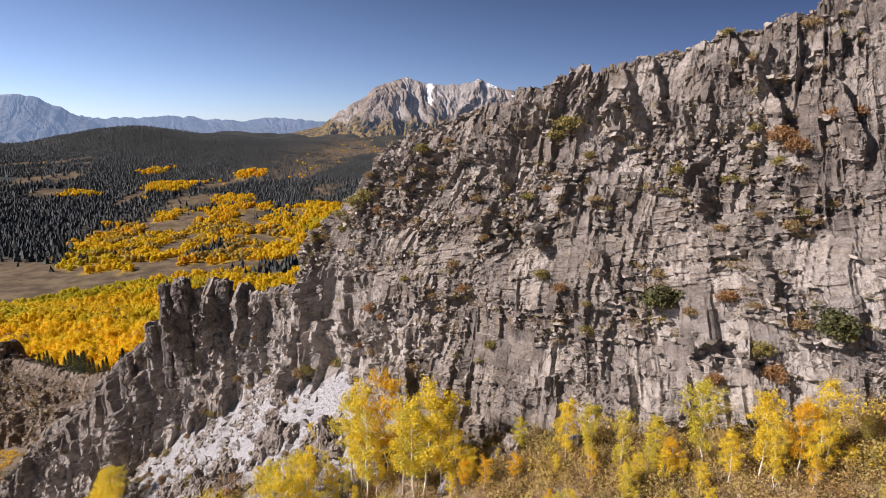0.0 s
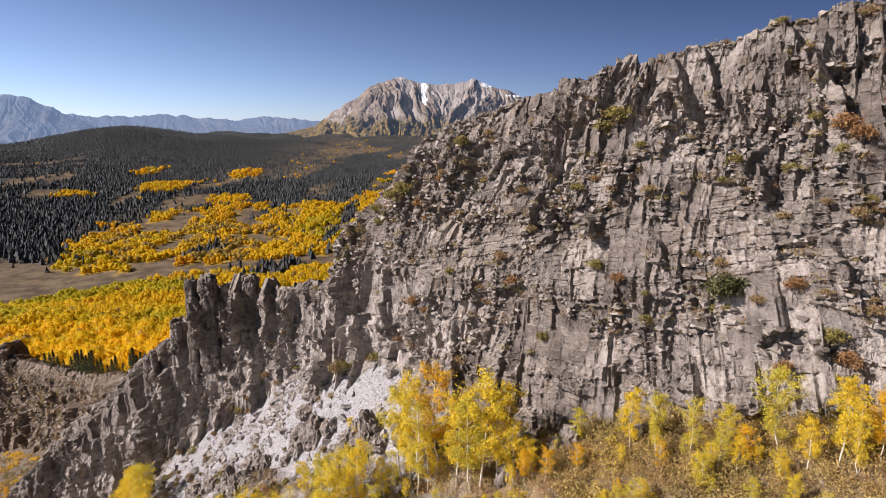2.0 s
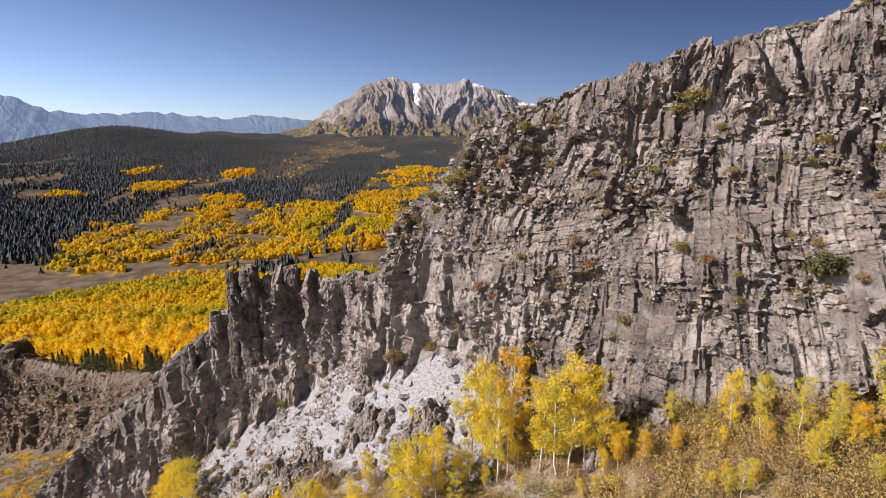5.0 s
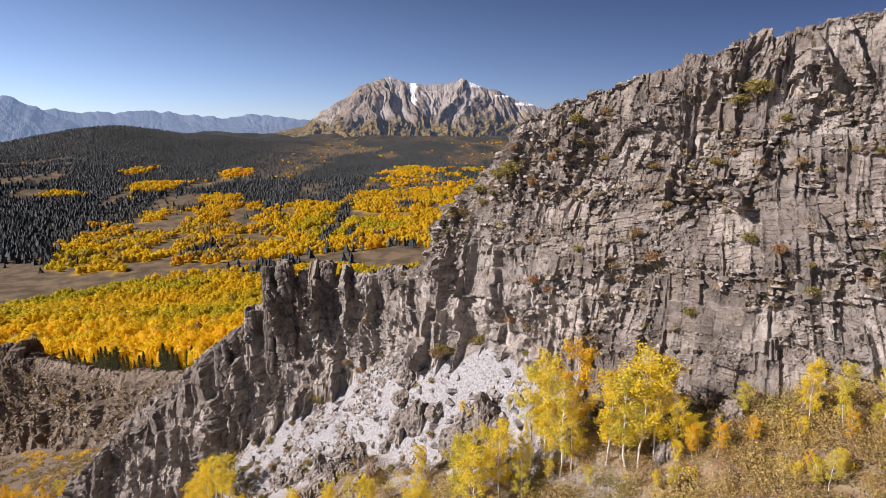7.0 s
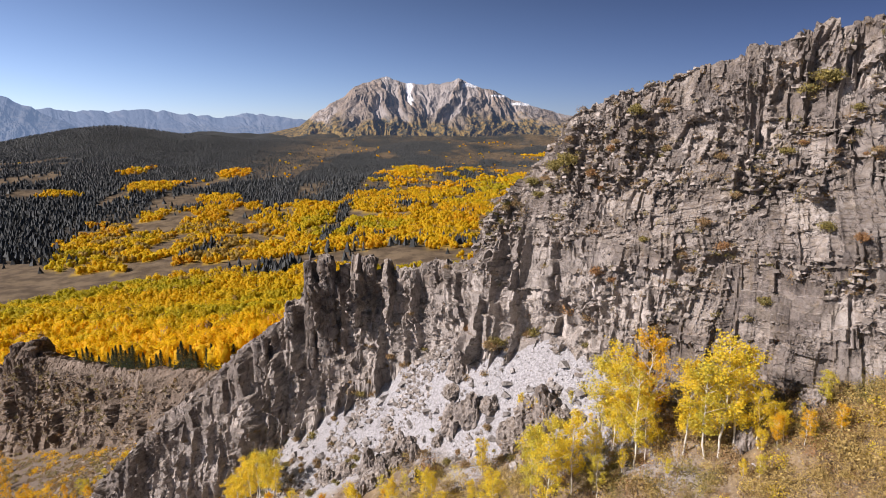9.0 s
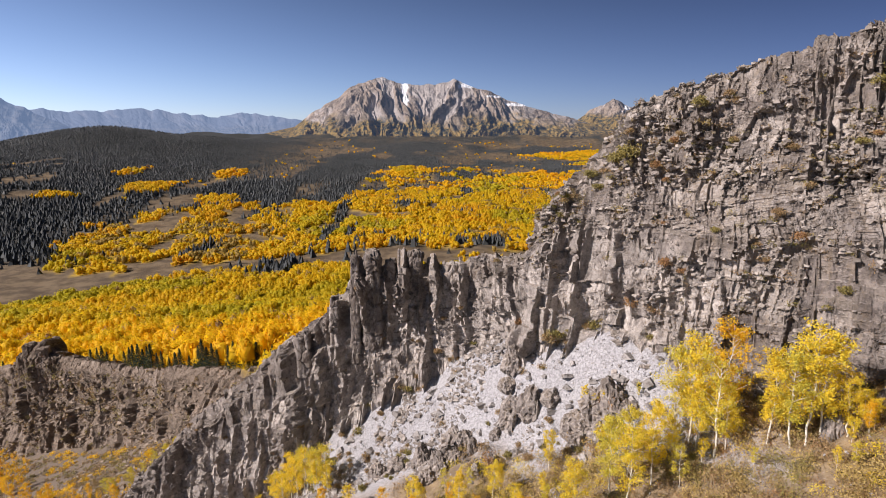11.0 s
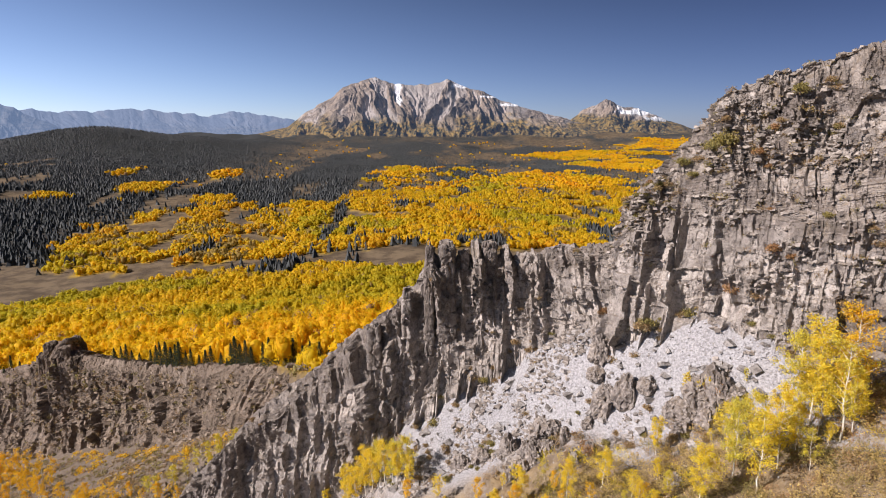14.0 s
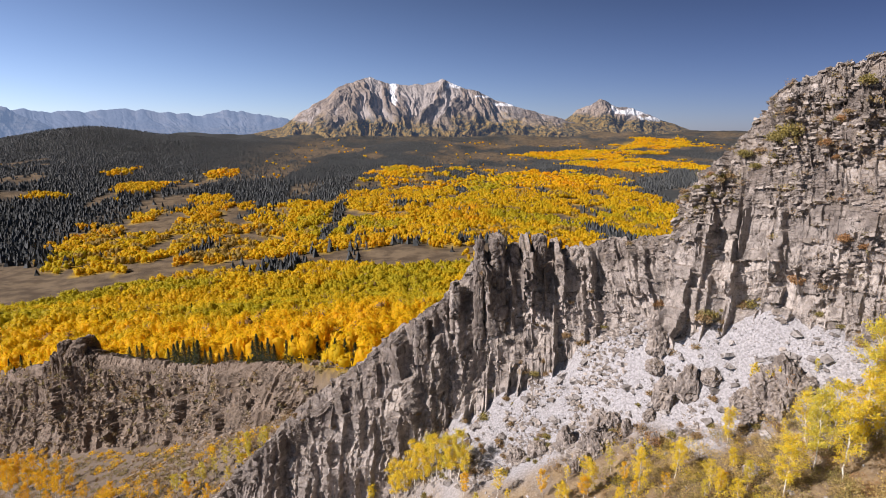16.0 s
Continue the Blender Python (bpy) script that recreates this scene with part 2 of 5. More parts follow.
def ground_material():
    """One sheet: dry slope, scree, meadow and the floor of the woods, told apart by where they lie."""
    m = Nodes("hillside soil and grass", 0.95, 0.15)
    n1, n2, n3 = m.noise(0.5, 6, 0.65), m.noise(0.05, 6, 0.65), m.noise(4.0, 4, 0.7)
    dry = m.mix(m.ramp(n1, 0.35, 0.65), (0.15, 0.107, 0.066), (0.29, 0.215, 0.125))
    dry = m.mix(m.ramp(n3, 0.5, 0.75, 0, 0.6), dry, (0.30, 0.27, 0.24))
    scree = m.mix(m.ramp(n3, 0.35, 0.65), (0.24, 0.232, 0.236), (0.41, 0.402, 0.412))
    meadow = m.mix(m.ramp(n2, 0.35, 0.65), (0.085, 0.062, 0.040), (0.18, 0.135, 0.085))
    gold = m.mix(m.ramp(n1, 0.3, 0.7), (0.36, 0.23, 0.03), (0.52, 0.36, 0.04))
    # spruce floor: near-black blue-grey, matched to the haze tint painted into the trees
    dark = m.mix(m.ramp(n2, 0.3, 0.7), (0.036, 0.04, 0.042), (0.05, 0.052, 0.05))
    c = m.mix(m.attr("stony"), dry, m.mix(m.ramp(n3, 0.35, 0.65), (0.1, 0.078, 0.06), (0.215, 0.172, 0.135)))
    c = m.mix(m.attr("scree"), c, scree)
    c = m.mix(m.attr("meadow"), c, meadow)
    c = m.mix(m.attr("gold"), c, gold)
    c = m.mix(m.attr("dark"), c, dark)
    return m.done(c, m.maths("ADD", n1, n3), 0.6, 0.25)


GROUND = ground_material()


def leaf_material(name, a, b, c2, split=0.5, glow=0.25, per="island"):
    """Foliage of mixed tints, a little light passing through."""
    m = Nodes(name, 0.6, 0.25)
    r = m.island() if per == "island" else m.attr("tint")
    c = m.mix(m.ramp(r, 0.0, split), a, b)
    c = m.mix(m.ramp(r, split, 1.0), c, c2)
    if per != "island":
        c = m.mix(m.ramp(m.island(), 0, 1, 0.0, 0.12), c, b)
        c = m.mix(m.ramp(r, 1.3, 1.5), c, (0.42, 0.27, 0.12))
    c = m.mix(m.ramp(m.each(), 0.0, 1.0, 0.0, 0.35), c, a)
    thin = m.t.nodes.new("ShaderNodeBsdfTranslucent")
    m.put(thin.inputs[0], c)
    both = m.t.nodes.new("ShaderNodeMixShader")
    both.inputs[0].default_value = glow
    m.t.links.new(m.b.outputs[0], both.inputs[1])
    m.t.links.new(thin.outputs[0], both.inputs[2])
    m.t.links.new(both.outputs[0], m.t.nodes["Material Output"].inputs[0])
    return m.done(c)


ASPEN_LEAF = leaf_material("aspen leaves", (0.80, 0.56, 0.03), (0.80, 0.62, 0.05), (0.64, 0.58, 0.08), glow=0.42)
ASPEN_GREEN = leaf_material("yellow-green leaves", (0.74, 0.56, 0.04), (0.62, 0.54, 0.08), (0.46, 0.46, 0.1), glow=0.42)
ASPEN_ORANGE = leaf_material("orange aspen leaves", (0.80, 0.47, 0.02), (0.78, 0.55, 0.03), (0.72, 0.38, 0.025), glow=0.42)
SHRUB_BROWN = leaf_material("dry shrub", (0.30, 0.175, 0.085), (0.38, 0.275, 0.14), (0.26, 0.22, 0.10))
SHRUB_RUST = leaf_material("rusty shrub", (0.31, 0.16, 0.07), (0.37, 0.23, 0.10), (0.26, 0.13, 0.07))
SHRUB_OLIVE = leaf_material("olive shrub", (0.19, 0.17, 0.06), (0.29, 0.24, 0.08), (0.37, 0.29, 0.08))
SHRUB_GOLD = leaf_material("golden brush", (0.44, 0.31, 0.10), (0.50, 0.38, 0.15), (0.34, 0.25, 0.10))
JUNIPER = leaf_material("juniper needles", (0.045, 0.05, 0.02), (0.08, 0.082, 0.03), (0.12, 0.11, 0.04), glow=0.1)
# for the distant woods: needle colour paled and blued to imitate haze
HAZED_CONIFER = leaf_material("spruce needles", (0.056, 0.063, 0.066), (0.068, 0.075, 0.076), (0.090, 0.094, 0.088), glow=0.2)
SPRUCE = leaf_material("green spruce needles", (0.028, 0.042, 0.02), (0.045, 0.062, 0.026), (0.075, 0.085, 0.035), glow=0.1)
WOODS = leaf_material("golden woods", (0.52, 0.445, 0.022), (0.82, 0.54, 0.010), (0.80, 0.41, 0.009), glow=0.58, per="tint")


def bark_material():
    m = Nodes("pale aspen bark", 0.7, 0.3)
    c = m.mix(m.ramp(m.noise(6, 4, 0.6, m.stretched(1, 1, 0.4)), 0.55, 0.7), (0.62, 0.58, 0.50), (0.12, 0.1, 0.08))
    return m.done(c, m.noise(20, 4), 0.3, 0.01)


BARK = bark_material()


def plain(name, colour, colour2, scale):
    m = Nodes(name, 0.9, 0.2)
    return m.done(m.mix(m.ramp(m.noise(scale, 5), 0.35, 0.65), colour, colour2), m.noise(scale * 4, 4), 0.4, 0.03)


TWIG = plain("dry twigs", (0.16, 0.12, 0.09), (0.28, 0.23, 0.18), 6)


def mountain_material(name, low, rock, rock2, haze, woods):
    """Bare peak: rock ribs and pale gullies above, tundra and woods below, snow where the mesh says so; haze is the
    strength of a blue glow put into the rock to stand in for far air.
    """
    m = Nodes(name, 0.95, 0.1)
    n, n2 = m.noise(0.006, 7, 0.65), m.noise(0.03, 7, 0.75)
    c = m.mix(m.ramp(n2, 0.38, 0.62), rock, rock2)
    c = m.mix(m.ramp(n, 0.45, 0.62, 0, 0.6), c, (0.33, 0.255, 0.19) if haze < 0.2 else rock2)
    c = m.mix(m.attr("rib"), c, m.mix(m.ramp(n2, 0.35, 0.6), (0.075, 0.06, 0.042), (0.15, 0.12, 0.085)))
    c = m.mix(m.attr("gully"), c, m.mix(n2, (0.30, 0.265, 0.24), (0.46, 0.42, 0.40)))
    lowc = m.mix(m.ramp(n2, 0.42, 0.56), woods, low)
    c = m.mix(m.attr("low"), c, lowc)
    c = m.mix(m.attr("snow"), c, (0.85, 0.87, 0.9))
    # the rock itself emits blue, imitating haze in front of the peak
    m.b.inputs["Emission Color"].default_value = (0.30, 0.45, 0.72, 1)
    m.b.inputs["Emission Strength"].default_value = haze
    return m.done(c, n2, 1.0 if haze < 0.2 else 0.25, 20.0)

# ---- the lie of the land ----
WALL_X = [-900, -500, -250, -150, -80, -58, -50, -29, -13, -5, 22, 60, 200]
WALL_Y = [640, 400, 250, 192, 141, 116, 85, 79, 67, 57, 38, 14, -60]
VALLEY_Y = [60, 100, 150, 430, 560, 700, 900, 1200, 2000, 2800, 3600, 6000]
VALLEY_Z = [-20, -24, -34, -105, -113, -116, -117, -110, -84, -48, -15, 0]
FOOT_X = [-110, -68, -49, -36, -28, -17, -10, -5, 0, 20]
FOOT_Y = [150, 87, 80.5, 76.5, 74.5, 64.5, 60, 53, 48, 34]
FOOT_H = [0, 0, 2.0, 5.5, 6.5, 8.5, 8.0, 3.5, 0, 0]


def land(x, y):
    """Height of the ground: the slope before the rocks, and the valley and hills behind them."""
    x, y = np.asarray(x, float), np.asarray(y, float)
    front = 4 + 0.5 * np.clip(x, -400, 60) - 0.03 * np.clip(y, 0, 90) - 0.1 * np.clip(y - 90, 0, 400) - 0.18 * np.clip(38 - y, 0, 300)
    front = front + 0.14 * np.clip(-x - 110, 0, 300)
    fy, fh = np.interp(-x, [-a for a in FOOT_X[::-1]], FOOT_Y[::-1]), np.interp(-x, [-a for a in FOOT_X[::-1]], FOOT_H[::-1])
    front = front + fh * np.clip(1 - (fy - y) / 9.5, 0, 1) ** 1.15
    front = front - 6.5 * smooth(-42, -55, x) * smooth(128, 100, y)
    front = front + 0.5 * fbm(x / 6, y / 6, 0, 4, 11)
    back = np.interp(y, VALLEY_Y, VALLEY_Z)
    back = back + 84 * np.exp(-((x + 1180) / 560) ** 2 - ((y - 2250) / 560) ** 2) + 32 * np.exp(-((x + 1215) / 180) ** 2 - ((y - 2250) / 300) ** 2)
    back = back + 22 * np.exp(-((x + 300) / 600) ** 2 - ((y - 2700) / 420) ** 2)
    back = back + 60 * np.exp(-((x + 1250) / 380) ** 2 - ((y - 1300) / 420) ** 2)
    back = back - 0.02 * np.clip(-x - 100, 0, 600) * smooth(250, 500, y) * smooth(1200, 800, y)
    back = back - 0.13 * np.clip(-x - 72, 0, 200) * smooth(340, 200, y)
    back = back + 26 * fbm(x / 330, y / 300, 0, 3, 7) * smooth(2300, 3000, y) + 12 * smooth(2700, 3500, y)
    grow = smooth(150, 1200, y)
    back = back + grow * 14 * fbm(x / 420, y / 420, 0, 4, 5) + 1.2 * fbm(x / 40, y / 40, 0, 3, 6)
    wy = np.interp(x, WALL_X, WALL_Y)
    return front + (back - front) * smooth(-1.5, 3.5, y - wy)


AZ = np.concatenate([np.radians(np.arange(-56, 56, 0.42)), np.radians(np.arange(58, 302, 4.0))])
RINGS = np.concatenate([[0.05, 2.5], np.exp(np.linspace(math.log(6), math.log(5600), 320))])
AX, AR = np.meshgrid(AZ, RINGS, indexing="ij")
GX, GY = -22 + AR * np.sin(AX), AR * np.cos(AX)

# woods on the valley floor and hills: ellipses x, y, half-width, half-depth, in metres
GOLD = [(-365, 600, 40, 30), (-325, 640, 55, 42), (-275, 665, 50, 42), (-230, 695, 50, 50), (-175, 720, 70, 60), (-461, 835, 89, 187), (-371, 933, 80, 175), (-347, 731, 64, 118), (-248, 901, 80, 196), (-114, 970, 73, 243), (-9, 878, 97, 242),
        (141, 1140, 139, 474), (345, 1039, 138, 369), (12, 1259, 150, 233), (-64, 1638, 78, 135), (354, 1438, 151, 185), (751, 1889, 215, 288),
        (733, 2380, 274, 147), (-596, 1308, 49, 134), (-758, 1542, 27, 72), (-517, 1563, 45, 71), (-745, 1153, 50, 24), (-432, 1161, 45, 62),
        (-422, 660, 29, 45), (1211, 2818, 212, 231), (-270, 637, 8, 27)]
SCARS = [(-1070, 1560, 28, 205), (-873, 1266, 24, 107), (-780, 1137, 30, 34), (-976, 1510, 24, 149), (-834, 1301, 22, 65), (-497, 1154, 44, 79), (-523, 1372, 36, 105), (-619, 1139, 12, 60)]
MEADOWS = [(-95, 640, 60, 22), (-21, 606, 45, 14), (-300, 598, 50, 14), (-200, 612, 40, 20), (-353, 575, 40, 22), (380, 2800, 150, 90), (-261, 2500, 60, 120), (-150, 2213, 40, 90), (-430, 2390, 50, 110), (-440, 545, 50, 80), (-63, 633, 67, 34), (-486, 1120, 38, 83)]
SPRUCES = [(-15, 1415, 38, 45), (45, 1491, 42, 38), (109, 1592, 28, 85), (84, 1307, 14, 81), (-48, 1043, 18, 31), (372, 1217, 20, 59), (321, 1054, 17, 44), (279, 990, 14, 38), (520, 1620, 30, 79), (254, 1229, 22, 32), (-123, 821, 8, 57), (249, 2039, 60, 160), (-600, 880, 60, 110), (-540, 790, 40, 60), (-169, 591, 24, 44), (281, 1021, 17, 78), (365, 1196, 29, 27), (-153, 891, 10, 209), (-295, 713, 12, 64)]
WOOD_X, WOOD_Y = [-450, -351, -331, -309, -259, -221, -129, -60, 0, 60, 200], [380, 444, 488, 534, 566, 582, 584, 558, 564, 586, 600]


def blob(x, y, patches, edge=0.35):
    """0 to 1: how far a place lies inside any of the patches, with a ragged edge."""
    out = np.zeros(np.shape(x))
    for px, py, rx, ry in patches:
        d = np.hypot((x - px) / rx, (y - py) / ry) + edge * fbm(x / (0.35 * rx + 8), y / (0.35 * rx + 8), 0, 3, 21)
        out = np.maximum(out, smooth(1.1, 0.9, d))
    return out


def woods(x, y):
    """How much golden wood, spruce wood and meadow stands at a place, each 0 to 1."""
    rough = 9 * fbm(x / 45, y / 45, 0, 3, 31)
    near = smooth(8, -8, y + rough - np.interp(x, WOOD_X, WOOD_Y)) * smooth(2, 8, y - np.interp(x, WALL_X, WALL_Y))
    spruce_patch = blob(x, y, SPRUCES)
    gold = blob(x, y, GOLD)
    meadow = np.maximum(blob(x, y, MEADOWS), blob(x, y, SCARS))
    gaps = smooth(-0.1, 0.25, fbm(x / 60, y / 90, 0, 3, 41))
    gold = gold * np.maximum(smooth(-0.64, -0.58, (x + 38) / np.maximum(y, 1)), smooth(1000, 1100, y))
    wooded = gold
    gold = gold * np.maximum(smooth(-0.35, 0.0, fbm(x / 26, y / 46, 0, 2, 46)), np.maximum(smooth(-260, -200, x), smooth(1000, 1100, y)))
    gold = gold * (1 - meadow) * (1 - spruce_patch) * smooth(-0.75, -0.45, fbm(x / 55, y / 80, 0, 3, 44))
    near = near * (1 - spruce_patch)
    spruce = np.maximum(spruce_patch, smooth(640, 720, y) * (1 - np.maximum(wooded, meadow)))
    bare = smooth(0.05, 0.35, fbm(x / 130, y / 260, 0, 4, 51)) * smooth(600, 1000, y) * 0.85
    bare = np.maximum(bare * smooth(-700, -350, x), 0.45 * smooth(2600, 3200, y) * gaps * smooth(-900, -500, x))
    return near, gold, spruce * (1 - bare), np.maximum(meadow, bare * spruce)


GZ = land(GX, GY)
near_gold, far_gold, spruces, meadow = woods(GX, GY)
_fy = np.interp(-GX, [-a for a in FOOT_X[::-1]], FOOT_Y[::-1])
_fh = np.interp(-GX, [-a for a in FOOT_X[::-1]], FOOT_H[::-1])
scree_here = smooth(1.0, 4.0, _fh) * smooth(15, 9, _fy - GY + 3 * fbm(GX / 5, GY / 5, 0, 3, 61))
behind = smooth(0, 3, GY - np.interp(GX, WALL_X, WALL_Y))
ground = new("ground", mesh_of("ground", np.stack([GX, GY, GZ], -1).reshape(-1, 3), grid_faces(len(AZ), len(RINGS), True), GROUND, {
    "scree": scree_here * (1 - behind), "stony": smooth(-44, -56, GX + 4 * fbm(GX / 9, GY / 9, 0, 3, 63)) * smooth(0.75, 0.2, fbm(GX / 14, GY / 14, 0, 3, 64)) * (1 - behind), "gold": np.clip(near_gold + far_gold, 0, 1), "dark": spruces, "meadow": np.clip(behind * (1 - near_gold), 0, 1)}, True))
tagged(ground, "dry hillside falling to a wide wooded valley", "ground", kind="structure")


# ---- mountains ----
def mountain(name, label, xs, zs, far, deep, mat, seed, foot=-60.0, spur=1.0, snow=(), low=0.3, bold=0.55, nx=320, ny=80, line=240.0):
    """A range: crest heights zs at places xs, the face falling towards the viewer over the depth, cut by spurs and gullies."""
    u, t = np.meshgrid(np.linspace(xs[0], xs[-1], nx), np.linspace(-0.25, 1, ny), indexing="ij")
    down = np.clip(t, 0, 1)
    crest = np.interp(u, xs, zs)
    crest = crest + 9 * fbm(u / 70, 0 * u, 0, 4, seed) * smooth(60, 220, crest - foot)
    w = u + 120 * fbm(u / 330, t * 1.8, 0, 4, seed + 1) + 130 * t * np.sign(u - 20)
    rib = 1 - np.abs(fbm(w / 150, t * 1.1, 0, 5, seed + 2, 0.6))
    fine = 1 - np.abs(fbm(w / 48, t * 2.6, 0, 4, seed + 3))
    high = np.clip(crest - foot, 0, None)
    spur = spur * smooth(40, 260, high)
    z = foot + high * (1 - down) ** 1.25
    z = z + spur * high * (0.25 * (rib - 0.75) + 0.15 * (fine - 0.7)) * (4 * down * (1 - down)) ** 0.7
    z = z + 0.03 * spur * high * fbm(u / 26, t * 14, 0, 4, seed + 4, 0.6) * smooth(0, 0.1, down)
    z = np.where(t < 0, foot + high * (1 + t * 3), z)
    y = far - t * deep - spur * 60 * (rib - 0.6) * down * smooth(0, 150, high)
    x = u * (1 - 0.12 * down)
    h = (z - foot) / max(1.0, max(zs) - foot)
    white = np.zeros(u.shape)
    for px, pz, rx, rz in snow:
        white = np.maximum(white, smooth(1.15, 0.8, np.hypot((u - px) / rx, (z - pz) / rz) + 0.5 * fbm(u / 40, z / 40, 0, 3, seed + 5)))
    tops = smooth(line, line + 90, z + 45 * fbm(u / 90, z / 60, 0, 4, seed + 6)) * smooth(0.1, 0.5, fbm(u / 60, z / 25, 0, 4, seed + 7)) * 0.7
    ob = new(name, mesh_of(name, np.stack([x, y, z], -1).reshape(-1, 3), grid_faces(nx, ny), mat, {
        "rib": smooth(0.72, 0.95, rib) * smooth(0.25, 0.5, down) * bold, "gully": smooth(0.62, 0.30, rib + 0.25 * (fine - 0.7)) * smooth(0.95, 0.5, down) * bold,
        "low": smooth(low + 0.12, low - 0.05, h + 0.1 * fbm(u / 120, z / 60, 0, 3, seed + 8)), "snow": np.maximum(white, tops)}, False))
    return tagged(ob, label, "mountain", kind="structure")


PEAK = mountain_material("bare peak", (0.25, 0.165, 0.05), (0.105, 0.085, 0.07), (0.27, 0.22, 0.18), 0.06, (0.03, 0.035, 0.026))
# blue-grey rock colours and a stronger glow paint distant haze onto these mountains
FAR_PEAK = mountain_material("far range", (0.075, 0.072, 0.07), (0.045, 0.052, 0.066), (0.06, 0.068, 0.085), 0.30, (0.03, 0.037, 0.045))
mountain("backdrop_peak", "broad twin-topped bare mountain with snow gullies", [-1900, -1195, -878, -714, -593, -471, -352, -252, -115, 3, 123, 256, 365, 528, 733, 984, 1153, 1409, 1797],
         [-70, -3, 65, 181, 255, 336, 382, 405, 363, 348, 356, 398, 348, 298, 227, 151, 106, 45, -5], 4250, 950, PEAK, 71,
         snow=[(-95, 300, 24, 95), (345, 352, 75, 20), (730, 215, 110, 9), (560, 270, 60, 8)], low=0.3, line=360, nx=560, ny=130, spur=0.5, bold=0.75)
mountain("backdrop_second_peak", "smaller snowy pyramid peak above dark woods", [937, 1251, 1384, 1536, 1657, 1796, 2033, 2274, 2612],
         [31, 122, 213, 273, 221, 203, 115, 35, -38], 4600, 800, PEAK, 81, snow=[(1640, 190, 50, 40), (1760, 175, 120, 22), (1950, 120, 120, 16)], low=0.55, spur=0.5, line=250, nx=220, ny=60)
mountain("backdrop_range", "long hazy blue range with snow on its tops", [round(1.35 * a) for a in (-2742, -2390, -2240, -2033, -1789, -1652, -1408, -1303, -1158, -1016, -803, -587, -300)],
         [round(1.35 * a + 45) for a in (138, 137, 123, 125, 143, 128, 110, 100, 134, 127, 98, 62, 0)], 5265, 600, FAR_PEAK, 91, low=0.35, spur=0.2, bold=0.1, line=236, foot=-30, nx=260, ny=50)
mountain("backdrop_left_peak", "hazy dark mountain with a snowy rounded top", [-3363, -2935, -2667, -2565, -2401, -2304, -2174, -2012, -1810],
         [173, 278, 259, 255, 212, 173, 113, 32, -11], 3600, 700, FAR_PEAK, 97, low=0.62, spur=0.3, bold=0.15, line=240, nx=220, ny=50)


# ---- the rocks ----
def loft(stations, counts, ns):
    """A sheet through cross-sections: stations[i] is a list of places from the foot up over the crest. Returns place (ns, nv, 3), s, v."""
    st = np.array(stations, float)
    mid = st[:, 1:4].mean(1)
    along = np.concatenate([[0], np.cumsum(np.linalg.norm(np.diff(mid[:, :2], axis=0), axis=1))])
    s = np.linspace(0, along[-1], ns)
    out = np.empty((ns, st.shape[1], 3))
    for a in range(st.shape[1]):
        for c in range(3):
            out[:, a, c] = np.interp(s, along, st[:, a, c])
    # rounded corners
    kern = np.hanning(2 * (ns // 90) + 3)
    kern /= kern.sum()
    r = len(kern) // 2
    pad = np.concatenate([np.repeat(out[:1], r, 0), out, np.repeat(out[-1:], r, 0)])
    out = np.stack([np.stack([np.convolve(pad[:, a, c], kern, "valid") for c in range(3)], -1) for a in range(out.shape[1])], 1)
    rows, vs = [], []
    for a, n in enumerate(counts):
        f = np.linspace(0, 1, n, endpoint=a == len(counts) - 1)
        rows.append(out[:, a, None, :] * (1 - f)[None, :, None] + out[:, a + 1, None, :] * f[None, :, None])
        vs.append(a + f)
    return np.concatenate(rows, 1), s, np.concatenate(vs)


def normals(p):
    n = np.cross(np.gradient(p, axis=0), np.gradient(p, axis=1))
    n /= np.linalg.norm(n, axis=-1, keepdims=True) + 1e-9
    return n


def section(foot, top, shelf, upper, crest, back):
    """One cross-section: below ground, foot, top of the lower wall, back of the shelf, upper wall, crest, and down behind."""
    f, b = np.array(foot, float), np.array(back, float)
    c = np.array(crest, float)
    return [f + (-0.6 * b[0], -0.6 * b[1], -7), f, top, shelf, upper, crest, c + (2.2 * b[0], 2.2 * b[1], -0.8), c + (5.5 * b[0], 5.5 * b[1], -9), c + (9 * b[0], 9 * b[1], -38)]


def bricks(u, z, wide, high, seed, shake=0.34):
    """Jointed blocks in upright columns: distance in metres to the upright and to the level joint, three random numbers a block, the column's own, the offset from the middle across (-0.5 to 0.5) and up (metres)."""
    def between(a, row, k):
        def joint(i):
            return i + shake * (2 * rnd(i, row, k) - 1)
        i = np.floor(a)
        i = np.where(a < joint(i), i - 1, np.where(a >= joint(i + 1), i + 1, i))
        return i, joint(i), joint(i + 1)
    u = u / wide
    i, lo, hi = between(u, 0 * u, seed)
    eu, du = np.minimum(u - lo, hi - u) * wide, (u - (lo + hi) / 2) / (hi - lo)
    tall = high * (0.65 + 0.8 * rnd(i, 7, seed + 1))
    w = z / tall + 37 * rnd(i, 3, seed + 1)
    j, lo, hi = between(w, i, seed + 2)
    ez, dz = np.minimum(w - lo, hi - w) * tall, (w - (lo + hi) / 2) * tall
    return eu, ez, rnd(i, j, seed + 3) * 2 - 1, rnd(i, j, seed + 4) * 2 - 1, rnd(i, j, seed + 5) * 2 - 1, rnd(i, 11, seed + 6) * 2 - 1, du, dz


